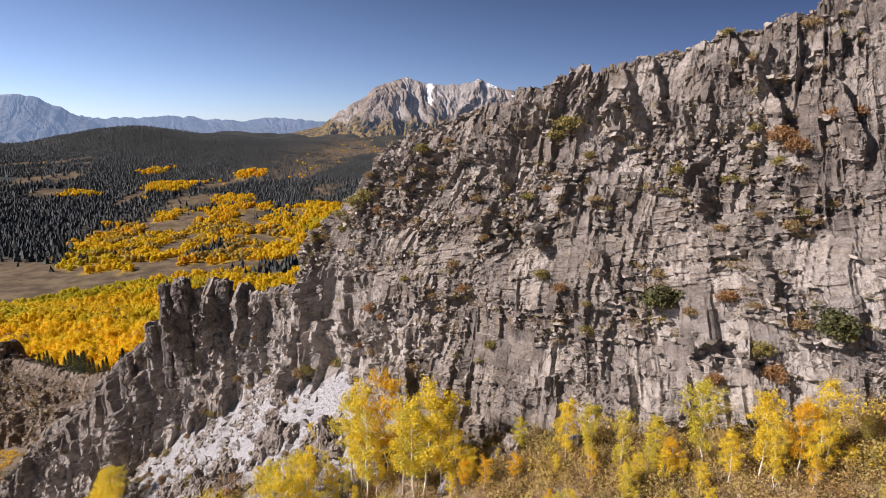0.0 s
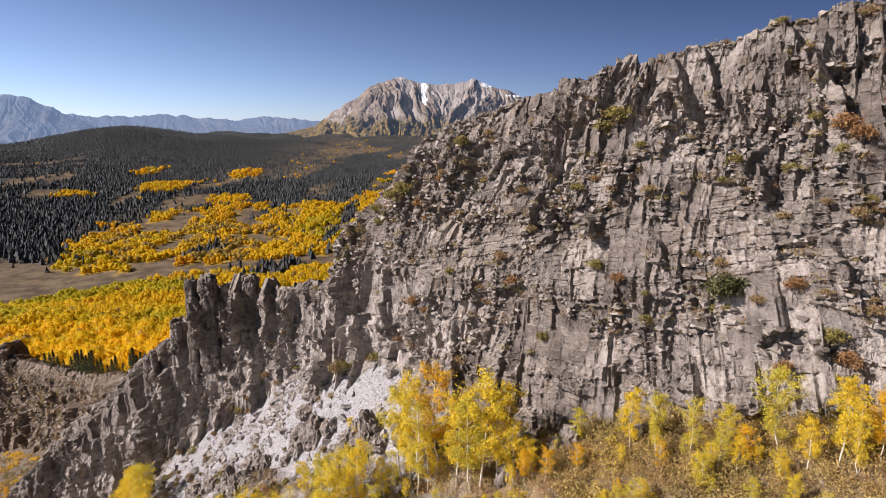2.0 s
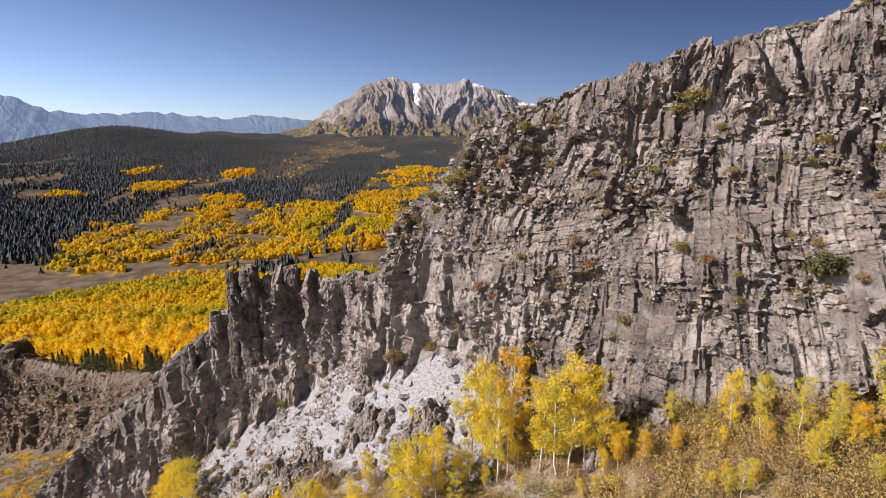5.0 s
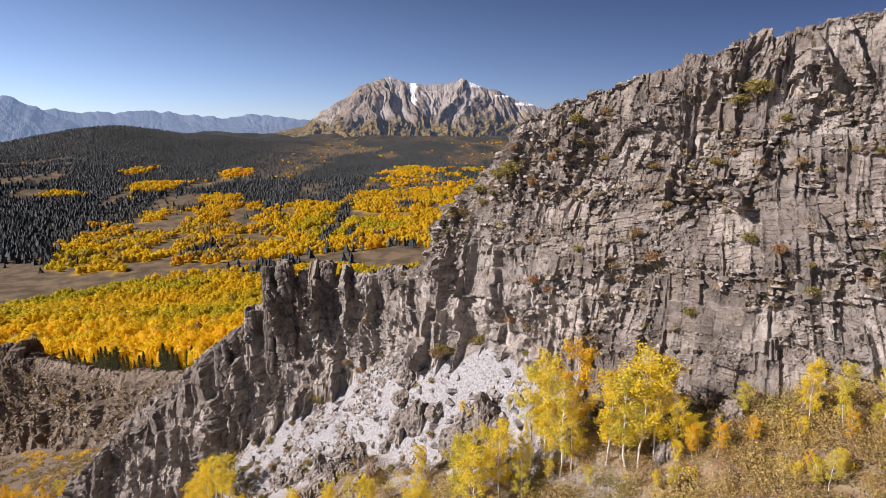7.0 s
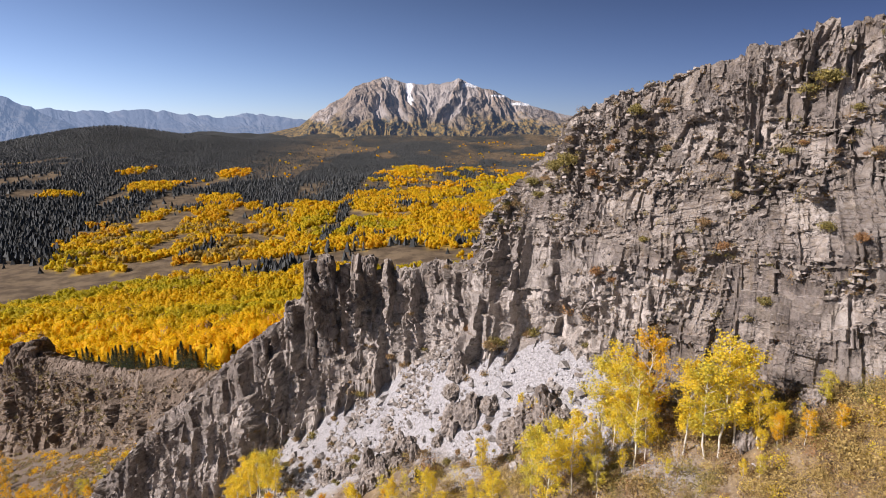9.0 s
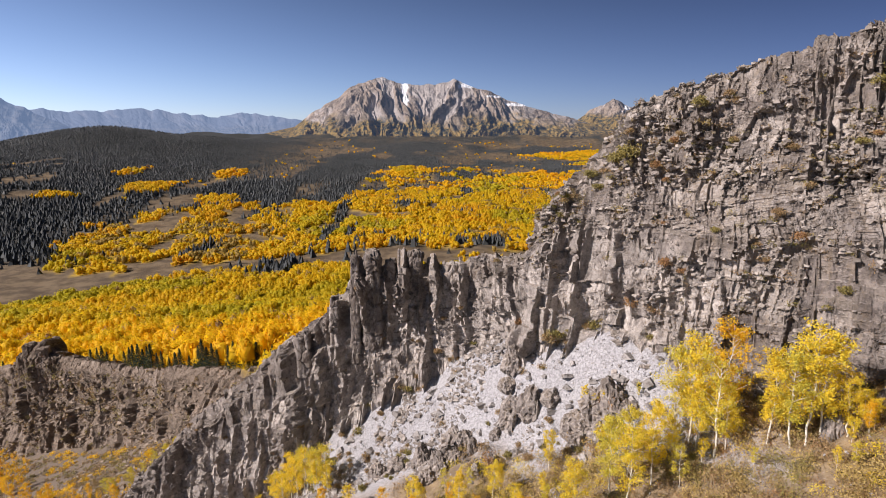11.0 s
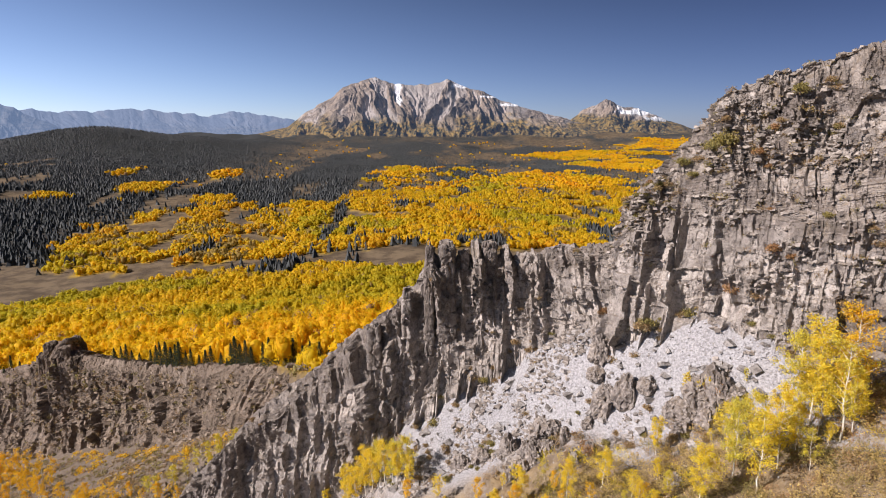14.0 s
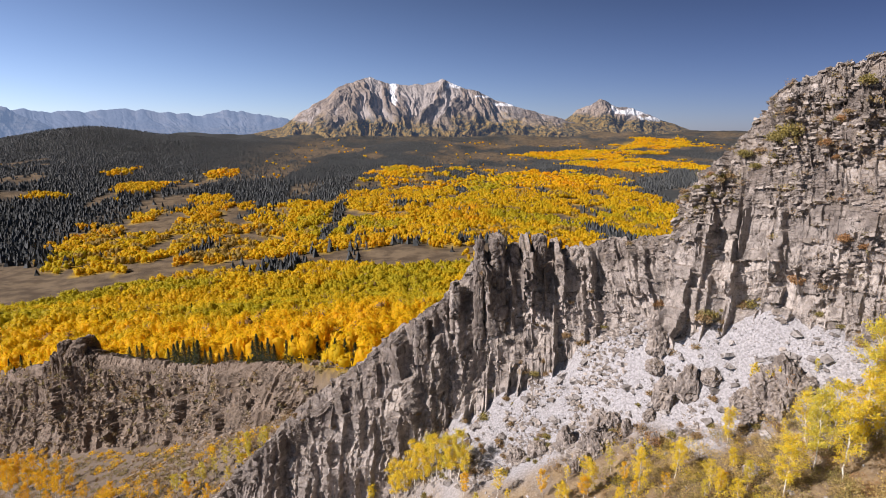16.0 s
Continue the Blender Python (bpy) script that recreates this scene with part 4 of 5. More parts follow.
def spread(x0, x1, y0, y1, step):
    """Places on a shaken grid."""
    i, j = np.meshgrid(np.arange(x0, x1, step), np.arange(y0, y1, step))
    x = (i + RNG.random(i.shape) * step).ravel()
    y = (j + RNG.random(j.shape) * step).ravel()
    az = np.degrees(np.arctan2(x + 22, y))
    keep = (az > -43) & (az < 32)
    return x[keep], y[keep]


GREENER = [(-330, 490, 110, 45), (-430, 660, 45, 50), (153, 1483, 80, 233), (352, 986, 65, 83), (-67, 847, 30, 46), (206, 884, 45, 65), (124, 926, 45, 61), (-160, 880, 60, 90)]
BARER = [(-200, 540, 70, 30), (-370, 760, 130, 150), (106, 1073, 24, 71), (40, 764, 26, 50), (178, 773, 18, 48), (171, 1149, 26, 36), (6, 961, 25, 45), (-70, 994, 20, 31), (-117, 982, 18, 32)]


def golden(name, x, y, wide, high, units, label, shift=0.0, dry=0.05, lump=13, gap=0.1):
    """A golden wood: many crowns joined, tinted from green-gold to orange by where they stand."""
    # clumps that swell to a dome each and stand a little apart
    e, own, other, du, dv = cells(x / lump, y / lump, 87, 0.15)
    keep = e > gap * RNG.random(len(x)) * 2
    x, y, e, own, other = x[keep], y[keep], e[keep], own[keep], other[keep]
    z = land(x, y)
    n = len(x)
    tint = 0.5 + shift + 0.15 * own + 0.28 * fbm(x / 70, y / 110, 0, 2, 81) + 0.02 * RNG.normal(size=n)
    tint = tint - 0.42 * blob(x, y, GREENER)
    bare = RNG.random(n) < 0.02 + 6 * dry * smooth(0.3, 0.7, fbm(x / 30, y / 60, 0, 3, 83)) * (other > 0.2) + 0.5 * (other > 0.1) * blob(x, y, BARER)
    tint = np.where(bare, 1.6, np.clip(tint, 0, 1))
    w, h = wide * (0.7 + 0.6 * RNG.random(n)), high * (0.55 + 0.25 * RNG.random(n) + 0.75 * smooth(0.0, 0.6, e) + 0.15 * own)
    pick = RNG.integers(0, len(units), n)
    vs, fs, ts, off = [], [], [], 0
    for k, (uv, uf) in enumerate(units):
        m = pick == k
        v, f = scattered(uv, uf, np.stack([x, y, z - 0.2], -1)[m], np.stack([w, w, h], -1)[m] * 0.5, RNG.random(m.sum()) * 6.28)
        vs.append(v), fs.append(f + off), ts.append(np.repeat(tint[m], len(uv)))
        off += len(v)
    ob = new(name, mesh_of(name, np.concatenate(vs), np.concatenate(fs), WOODS, {"tint": np.concatenate(ts)}, True))
    return tagged(ob, label, "trees", kind="stuff")


NEAR_UNITS = [leafy_crown(RNG, 1, 26, 0.24, 0.72) for _ in range(8)]
MID_UNITS = [leafy_crown(RNG, 1, 14, 0.3, 0.76) for _ in range(5)]
FAR_UNITS = [leafy_crown(RNG, 1, 12, 0.3, 0.8) for _ in range(4)]
x, y = spread(-420, 160, 115, 620, 3.1)
ng, fg, sp, me = woods(x, y)
k = (RNG.random(len(x)) < ng) & (y - np.interp(x, WALL_X, WALL_Y) > 5) & (x < -15 + 0.14 * y)
f = k & (y > 290)
golden("near_aspen_wood", x[f], y[f], 5.0, 6.6, NEAR_UNITS, "dense wood of golden aspens below the ridge", -0.16, 0.015, 15, 0.02)
k &= y <= 290
RICH_UNITS = [leafy_crown(RNG, 1, 70, 0.15, 0.7) for _ in range(6)]
golden("ridge_aspen_wood", x[k], y[k], 5.0, 7.2, RICH_UNITS, "golden aspens close behind the rock ridge", -0.08, 0.02, 11, 0.02)
x, y = spread(-800, 800, 560, 1300, 4.3)
ng, fg, sp, me = woods(x, y)
k = RNG.random(len(x)) < fg * 0.92
golden("middle_aspen_wood", x[k], y[k], 6.6, 7.6, MID_UNITS, "groves of golden and orange aspens on the valley floor", 0.12, 0.12, 23, 0.10)
x, y = spread(-1200, 1700, 1300, 3100, 8.0)
ng, fg, sp, me = woods(x, y)
k = RNG.random(len(x)) < np.maximum(fg, 0.012 * (me > 0.5))
golden("far_aspen_wood", x[k], y[k], 11.0, 7.5, FAR_UNITS, "far patches of golden aspens on the slopes", 0.0, 0.05, 28, 0.12)


def spruce_wood(name, x, y, units, label):
    z, n = land(x, y), len(x)
    h = np.interp(y, [600, 1000, 1700, 2600], [10.0, 9.0, 5.5, 4.6]) * (0.55 + 0.8 * RNG.random(n))
    w = h * (1.4 + 0.7 * RNG.random(n))
    pick = RNG.integers(0, len(units), n)
    vs, fs, off = [], [], 0
    for k, (uv, uf) in enumerate(units):
        m = pick == k
        v, f = scattered(uv, uf, np.stack([x, y, z - 0.2], -1)[m], np.stack([w, w, h], -1)[m], RNG.random(m.sum()) * 6.28)
        vs.append(v), fs.append(f + off)
        off += len(v)
    ob = new(name, mesh_of(name, np.concatenate(vs), np.concatenate(fs), HAZED_CONIFER))
    return tagged(ob, label, "trees", kind="stuff")


FAR_SPRUCE = [spruce_unit(RNG, 2, 4) for _ in range(4)]
x, y = spread(-900, 500, 560, 1250, 7.0)
ng, fg, sp, me = woods(x, y)
k = RNG.random(len(x)) < np.maximum(sp * 0.9, np.maximum(0.02 * (me > 0.5), 0.22 * fg * smooth(0.45, 0.7, fbm(x / 34, y / 60, 0, 3, 95))))
spruce_wood("valley_spruce_wood", x[k], y[k], FAR_SPRUCE, "dark spruce wood on the valley floor")
x, y = spread(-1900, 1500, 1250, 2200, 6.6)
ng, fg, sp, me = woods(x, y)
k = RNG.random(len(x)) < np.maximum(sp, np.maximum(0.03, 0.3 * fg * smooth(0.4, 0.7, fbm(x / 50, y / 90, 0, 3, 96))))
spruce_wood("hill_spruce_wood", x[k], y[k], FAR_SPRUCE, "dark spruce forest on the hills")
x, y = spread(-2600, 2100, 2200, 3500, 13.0)
ng, fg, sp, me = woods(x, y)
k = RNG.random(len(x)) < np.maximum(sp, 0.06)
spruce_wood("far_spruce_wood", x[k], y[k], FAR_SPRUCE, "far dark forest below the peaks")


# ---- stones ----
def spot(q, up_min, rng, count, vlo, vhi, v):
    """Places picked on a rock sheet where it faces up enough: place and normal."""
    n = normals(q)
    ok = (n[..., 2] > up_min) & (v[None, :] > vlo) & (v[None, :] < vhi)
    i, j = np.nonzero(ok)
    k = rng.choice(len(i), min(count, len(i)), replace=False)
    return q[i[k], j[k]]


def stone_unit(rng):
    """One angular block about 1 across."""
    v = np.array([(x, y, z) for x in (-1, 1) for y in (-1, 1) for z in (-1, 1)], float) * (0.5, 0.38, 0.34) + 0.12 * rng.normal(size=(8, 3))
    f = [(0, 1, 3), (0, 3, 2), (4, 6, 7), (4, 7, 5), (0, 4, 5), (0, 5, 1), (2, 3, 7), (2, 7, 6), (0, 2, 6), (0, 6, 4), (1, 5, 7), (1, 7, 3)]
    a, b = rng.normal(size=2) * 0.5
    v = v @ np.array(Euler((a, b, 0)).to_matrix()).T
    return v, np.array(f)


STONES = [stone_unit(RNG) for _ in range(8)]


def chip_unit(rng):
    """One small sharp chip."""
    v = np.array([(1, 0, 0), (0, 1, 0), (-1, 0, 0), (0, -1, 0), (0, 0, 1), (0, 0, -1)], float) * (0.6 + 0.8 * rng.random((6, 1))) + 0.25 * rng.normal(size=(6, 3))
    f = [(0, 1, 4), (1, 2, 4), (2, 3, 4), (3, 0, 4), (1, 0, 5), (2, 1, 5), (3, 2, 5), (0, 3, 5)]
    return v * 0.5, np.array(f)


CHIPS = [chip_unit(RNG) for _ in range(8)]


def pebbles(name, places, sizes, label, mat, flat=0.7, units=None):
    n = len(places)
    units = units or STONES
    pick = RNG.integers(0, len(units), n)
    vs, fs, off = [], [], 0
    for k, (uv, uf) in enumerate(units):
        m = pick == k
        sc = sizes[m][:, None] * (0.7 + 0.6 * RNG.random((m.sum(), 3))) * (1, 1, flat)
        v, f = scattered(uv, uf, places[m], sc, RNG.random(m.sum()) * 6.28)
        vs.append(v), fs.append(f + off)
        off += len(v)
    ob = new(name, mesh_of(name, np.concatenate(vs), np.concatenate(fs), mat))
    return tagged(ob, label, "stones", kind="stuff")


at = spot(CQ, 0.42, RNG, 15000, 1.4, 5.9, CV)
pebbles("ledge_rubble", at, 0.08 + 0.5 * RNG.random(len(at)) ** 3.2, "loose angular rubble on the cliff's ledges", RUBBLE)
at = spot(SQ, 0.45, RNG, 3500, 1.0, 5.6, SV)
pebbles("ridge_rubble", at, 0.08 + 0.4 * RNG.random(len(at)) ** 3.5, "loose rubble on the spire ridge", RUBBLE)
at = spot(FQ, 0.2, RNG, 12000, 1.0, 5.6, FV)
pebbles("far_ridge_rubble", at, 0.35 + 0.9 * RNG.random(len(at)) ** 3, "brown rubble and low scrub on the far ridge", FAR_RUBBLE)


def scree_places(count, reach):
    x, y = -50 + 50 * RNG.random(count), 44 + 36 * RNG.random(count)
    fy = np.interp(-x, [-a for a in FOOT_X[::-1]], FOOT_Y[::-1])
    fh = np.interp(-x, [-a for a in FOOT_X[::-1]], FOOT_H[::-1])
    k = (fy - y < reach + 3 * fbm(x / 5, y / 5, 0, 3, 61)) & (fy - y > -4) & (RNG.random(count) < smooth(0.5, 3.5, fh))
    x, y = x[k], y[k]
    return np.stack([x, y, land(x, y) + 0.02], -1)


at = scree_places(90000, 11)
scree = pebbles("scree", at, 0.06 + 0.22 * RNG.random(len(at)) ** 3, "pale grey scree of small sharp stones below the cliff", STONE, 0.6, CHIPS)
at = scree_places(26000, 14)
at = at[fbm(at[:, 0] / 3.2, at[:, 1] / 3.2, 0, 3, 65) > 0.22]
pebbles("scree_rubble", at, 0.15 + 0.5 * RNG.random(len(at)) ** 3, "darker grey rubble lying in heaps on the scree", RUBBLE)
STONE_MESHES = [mesh_of("stone", uv * (1, 1, 0.7), uf, BOULDER) for uv, uf in STONES]
at = scree_places(1600, 13)[:300]
for p in at:
    ob = new("stone", STONE_MESHES[RNG.integers(0, 8)])
    ob.parent = scree
    ob.matrix_basis = pose(p[0], p[1], p[2] + 0.05, 20 * RNG.random(), 20 * RNG.random(), 360 * RNG.random()) @ Matrix.Scale(0.4 + 0.7 * RNG.random() ** 2, 4)
x, y = -70 + 105 * RNG.random(5000), 26 + 60 * RNG.random(5000)
k = y < np.interp(x, WALL_X, WALL_Y) - 2
pebbles("slope_stones", np.stack([x, y, land(x, y)], -1)[k], 0.12 + 0.5 * RNG.random(k.sum()) ** 4, "scattered stones among the undergrowth", STONE, 0.7, CHIPS)


def crag(seed, tall=1.0, level=4):
    """One angular outcrop about 2 across, jointed like the cliff."""
    v, f = ico(level)
    rng = np.random.default_rng(seed)
    for _ in range(11):
        w = rng.normal(size=3)
        w[2] = abs(w[2]) * 0.6
        w /= np.linalg.norm(w)
        cut = 0.62 + 0.25 * rng.random()
        over = np.clip(v @ w - cut, 0, None)
        v = v - over[:, None] * w * 0.94
    n = v / np.linalg.norm(v, axis=1, keepdims=True)
    u, t = np.arctan2(n[:, 1], n[:, 0]) * 1.6, v[:, 2]
    e, r1, r2, du, dv = cells(u * 2.2, t * 2.4, seed)
    d = 0.10 * r1 + 0.12 * r2 * du - 0.10 * smooth(0.12, 0, e)
    e, r1, r2, du, dv = cells(u * 6, t * 6, seed + 9)
    d = d + 0.035 * r1 - 0.02 * smooth(0.12, 0, e) + 0.05 * fbm(v[:, 0] * 4, v[:, 1] * 4, v[:, 2] * 4, 3, seed)
    v = v + n * d[:, None]
    v[:, 2] *= tall
    return mesh_of("outcrop", v, f, ROCK, {"tone": 0.5 + 0.3 * r1, "pale": 0.35 + 0 * d})


CRAGS = [crag(500 + 17 * i, (0.8, 1.1, 1.3, 0.9)[i]) for i in range(4)]
OUTCROPS = [(-20.4, 63.8, 1.3), (-20.5, 60.9, 1.6), (-18.5, 59.6, 1.5), (-16.6, 58.5, 1.2), (-15.1, 55.2, 1.3), (-13.3, 54.7, 1.7), (-11.6, 53.8, 1.8), (-10.6, 52.6, 1.3), (-13.1, 52.3, 1.5), (-15.1, 53.6, 1.1), (-28.2, 60.5, 1.4), (-26.7, 60.4, 1.1), (-29.9, 60.1, 1.3), (-30.8, 59.8, 1.2), (-23.2, 57.0, 0.9), (-10.3, 49.4, 1.0), (5.5, 40.6, 1.2), (4.3, 40.3, 0.9), (0.6, 40.6, 1.0), (-5.3, 47.8, 0.9), (-24.7, 56.6, 1.0), (-19.5, 60.7, 1.1), (-18.5, 60.3, 1.0), (-25.4, 63.2, 1.3), (-26.9, 63.5, 1.2), (-28.7, 61.9, 1.0), (-24.7, 60.7, 0.9), (-33.0, 65.4, 0.9), (-14.2, 54.2, 1.5), (-12.7, 53.5, 1.5), (-11.6, 53.2, 1.1), (-15.5, 54.9, 1.0), (-22.2, 60.7, 0.8)]
OUTCROPS += [(-26.8, 63.8, 1.8), (-30.4, 64.4, 1.3), (-18.4, 47.8, 1.0), (-33.5, 66.0, 1.3), (9.5, 37.6, 0.9), (-19.6, 65.4, 1.6), (-18.9, 67.0, 1.5), (-36.0, 67.0, 1.2)]
for i, (x, y, r) in enumerate(OUTCROPS):
    ob = new("rock_outcrop", CRAGS[i % 4])
    ob.matrix_basis = pose(x, y, float(land(x, y)) + 0.25 * r, 12 * math.sin(i), 10 * math.cos(2 * i), 77 * i) @ Matrix.Diagonal((r, r, r * (0.9 + 0.5 * ((i * 5) % 7) / 7), 1))
    tagged(ob, "weathered grey rock outcrop standing in the scree" if x < 0 else "pale angular boulder at the cliff's foot", "rock", "outcrops below the cliff")


# ---- plants ----
def tube(points, radii, sides):
    """A tapered limb through points."""
    p, r = np.array(points, float), np.array(radii, float)
    way = np.gradient(p, axis=0)
    way /= np.linalg.norm(way, axis=1, keepdims=True) + 1e-9
    side = np.cross(way, (0.31, 0.95, 0.05))
    side /= np.linalg.norm(side, axis=1, keepdims=True) + 1e-9
    up = np.cross(way, side)
    a = np.arange(sides) * 2 * math.pi / sides
    v = p[:, None] + r[:, None, None] * (np.cos(a)[None, :, None] * side[:, None] + np.sin(a)[None, :, None] * up[:, None])
    f = [(i * sides + j, i * sides + (j + 1) % sides, (i + 1) * sides + (j + 1) % sides, (i + 1) * sides + j) for i in range(len(p) - 1) for j in range(sides)]
    return v.reshape(-1, 3), np.array(f)


def joined(pieces):
    vs, fs, off = [], [], 0
    for v, f in pieces:
        vs.append(v), fs.append(f + off)
        off += len(v)
    return np.concatenate(vs), np.concatenate(fs)


def leaf_cloud(rng, centres, radii, each, size):
    """Loose leaves round centres: small blades turned every way."""
    c = np.repeat(centres, each, 0) + rng.normal(size=(len(centres) * each, 3)) * np.repeat(radii, each)[:, None] * (0.5, 0.5, 0.42)
    n = len(c)
    a = rng.normal(size=(n, 3))
    a /= np.linalg.norm(a, axis=1, keepdims=True)
    b = np.cross(a, rng.normal(size=(n, 3)))
    b /= np.linalg.norm(b, axis=1, keepdims=True) + 1e-9
    s = (size * (0.6 + 0.8 * rng.random(n)))[:, None] * 0.5
    v = np.stack([c - a * s, c + b * s, c + a * s], 1).reshape(-1, 3)
    return v, np.arange(3 * n).reshape(-1, 3)


def aspen(seed, leaf, label, thin=1.0):
    """A young aspen 1 m per unit, 6 m high: pale trunk, limbs, and a ragged narrow crown in clumps."""
    rng = np.random.default_rng(seed)
    h = 6.0
    bend = rng.normal(size=2) * 0.22
    zs = np.linspace(-0.4, h, 11)
    line = np.stack([bend[0] * np.sin(zs / h * 2.4) + 0.05 * rng.normal(size=11), bend[1] * np.sin(zs / h * 2.0) + 0.05 * rng.normal(size=11), zs], -1)
    top = new("aspen_tree")
    part("trunk", mesh_of("trunk", *tube(line, 0.05 * (1 - np.clip(zs, 0, h) / h) ** 0.8 + 0.008, 7), BARK, None, True), top, "slim pale bark trunk")
    limbs, tips, sizes = [], [], []
    for i in range(30):
        z = h * (0.24 + 0.75 * (i + rng.random()) / 30)
        base = np.array([np.interp(z, zs, line[:, c]) for c in range(3)])
        a = i * 2.4 + rng.random()
        reach = (0.2 + 0.95 * math.sin(math.pi * min(1, (z / h - 0.10) / 0.98)) ** 0.9) * (0.4 + 0.75 * rng.random())
        tip = base + (reach * math.cos(a), reach * math.sin(a), 0.75 * reach + 0.25 * rng.random())
        limbs.append(tube([base, (base + tip) / 2 + (0, 0, 0.05), tip], [0.016, 0.01, 0.004], 4))
        if rng.random() < 0.84 * thin:
            for k in (0.5, 0.78, 1.02):
                tips.append(base + (tip - base) * k + rng.normal(size=3) * 0.1)
                sizes.append(0.22 + 0.16 * rng.random())
    tips.append(line[-1] - (0, 0, 0.1)), sizes.append(0.25)
    part("branchwork", mesh_of("limbs", *joined(limbs), BARK), top, "thin grey-white limbs")
    part("crown", mesh_of("crown", *leaf_cloud(rng, np.array(tips), np.array(sizes), int(74 * thin), 0.118), leaf), top, label)
    return top


def planted(kinds, spots, label, category, group, scale=6.0, lift=0.0, grow=1.0):
    """Set copies of the kinds at spots (x, y, height)."""
    for i, (x, y, h) in enumerate(spots):
        ob = copy_thing(kinds[i % len(kinds)], pose(x, y, float(land(x, y)) + lift, 0, 0, 137.5 * i + 40) @ Matrix.Diagonal((*(h / scale * (0.95 + 0.25 * ((i * 7) % 5) / 4),) * 2, h / scale * grow, 1)))
        tagged(ob, label, category, group)


def removed(kinds):
    for k in kinds:
        for o in list(k.children_recursive) + [k]:
            bpy.data.objects.remove(o)


YELLOW = [(-7.3, 46.8, 9.3), (-1.4, 40.6, 9.2), (-0.2, 40.9, 7.8), (-3.3, 42.3, 7.4), (0.9, 39.6, 5), (-11.6, 44.2, 6.9), (-7.2, 45.7, 6), (-13.8, 47.7, 5), (-48.3, 73.7, 7), (-47.2, 72.2, 6.2), (-45.4, 70.8, 6.6), (-43.8, 68.8, 5.4), (-49.6, 74.6, 5.6), (-42.2, 67.2, 4.6), (-51.1, 76.5, 6), (-54.5, 79.5, 3.9), (-39.1, 61.5, 3.6), (-31.1, 54.3, 4), (-27, 51.7, 4.2), (-23.9, 50.9, 4.1), (-18.2, 52.3, 3.9), (-18.4, 43.6, 5.4), (-14, 42.9, 6.7), (8.5, 36.6, 4.6), (17.8, 29.4, 4.9), (18.1, 28.5, 3.8), (19.9, 27.8, 3.4), (16.4, 29.9, 3), (20.8, 28.3, 5.2), (1.9, 39.5, 2.8), (-5.6, 44, 5.4), (-9.4, 45.2, 4.4)]
GREENISH = [(-8.2, 47.9, 8.6), (-6.5, 44.1, 8.4), (-2.3, 41.2, 7.4), (-12.8, 46.2, 6.1), (-9.9, 42.7, 3.6), (-44.3, 69.5, 6), (-43, 68, 6.4), (-28.1, 56.2, 2.6), (-14.8, 45.1, 6.7), (-46.3, 71.9, 6.5), (11.6, 34, 4.5), (13.2, 33, 3.6), (15.6, 31.6, 5.3), (12.6, 32.4, 2.9), (5.8, 39.8, 2.8), (9.9, 35.2, 4.6), (-80, 117.1, 4.5), (-83.9, 115.2, 4), (-82.5, 116.9, 4), (-86.1, 112.7, 4), (-95.7, 115.6, 5), (-92.5, 116.8, 5), (-88, 118.3, 5), (-83.2, 118.8, 5), (-79.6, 119.2, 4.5), (-90, 117.5, 4.5), (-85.5, 118.8, 4.5), (-99, 118, 4.5)]
ORANGE_T = [(-4.8, 45.4, 9), (2.9, 37.5, 2.6), (-42.7, 64.5, 3.1), (-34.8, 58.1, 3.1), (-25.6, 49.3, 2.4), (19.3, 28.4, 4.4), (13.8, 31.8, 2.8), (3.3, 37.5, 2.2), (1.6, 38.4, 2.6), (-176.6, 182.1, 7), (-154.3, 158.3, 6), (-141.4, 146.1, 5), (-168.2, 166.9, 6), (-127.4, 132.9, 5), (-149.8, 147.8, 6), (-118.5, 126.1, 4.5), (-110.1, 121.6, 4), (-94.9, 114.3, 4.5), (-89.5, 110.4, 4), (-98.8, 115, 4), (-140.1, 140.3, 5), (-129.1, 131.2, 5), (-177.9, 179.8, 6), (-151.4, 146.6, 5), (-164.9, 163.2, 9), (-159.5, 162.6, 8), (-144.9, 148.3, 7.5), (-138.3, 143.4, 6.5), (-175.2, 181.1, 9), (-176.2, 176, 9), (-170, 170, 9), (-150, 153, 7), (-116.4, 126, 5), (-127.9, 135.1, 5.5), (-107.9, 121.4, 5), (-103.6, 120.2, 4.5)]


def thicket(count, x0, x1, lo, hi, h0, h1):
    """More young trees between lo and hi metres before the cliff's foot."""
    x = x0 + (x1 - x0) * RNG.random(count)
    y = np.interp(x, FOOT_X, FOOT_Y) - lo - (hi - lo) * RNG.random(count)
    return [(round(a, 1), round(b, 1), round(h0 + (h1 - h0) * c, 1)) for a, b, c in zip(x, y, RNG.random(count))]


YELLOW += thicket(16, 4, 26, 5, 11, 1.2, 2.6) + thicket(12, -14, 3, 6, 13, 1.4, 2.6) + thicket(16, -46, -18, 17, 26, 1.6, 3.0)
GREENISH += thicket(12, 4, 26, 5, 11, 1.2, 2.8) + thicket(8, -14, 3, 6, 13, 1.4, 2.6) + thicket(6, -46, -18, 17, 25, 1.6, 2.8)
ORANGE_T += thicket(8, 4, 26, 6, 12, 1.2, 2.4) + thicket(9, -46, -18, 19, 27, 1.4, 2.6) + [(round(-176 + 2.9 * i, 1), round(178 - 2.7 * i + 5 * (i % 3), 1), 8.5 - 0.2 * i) for i in range(14)]
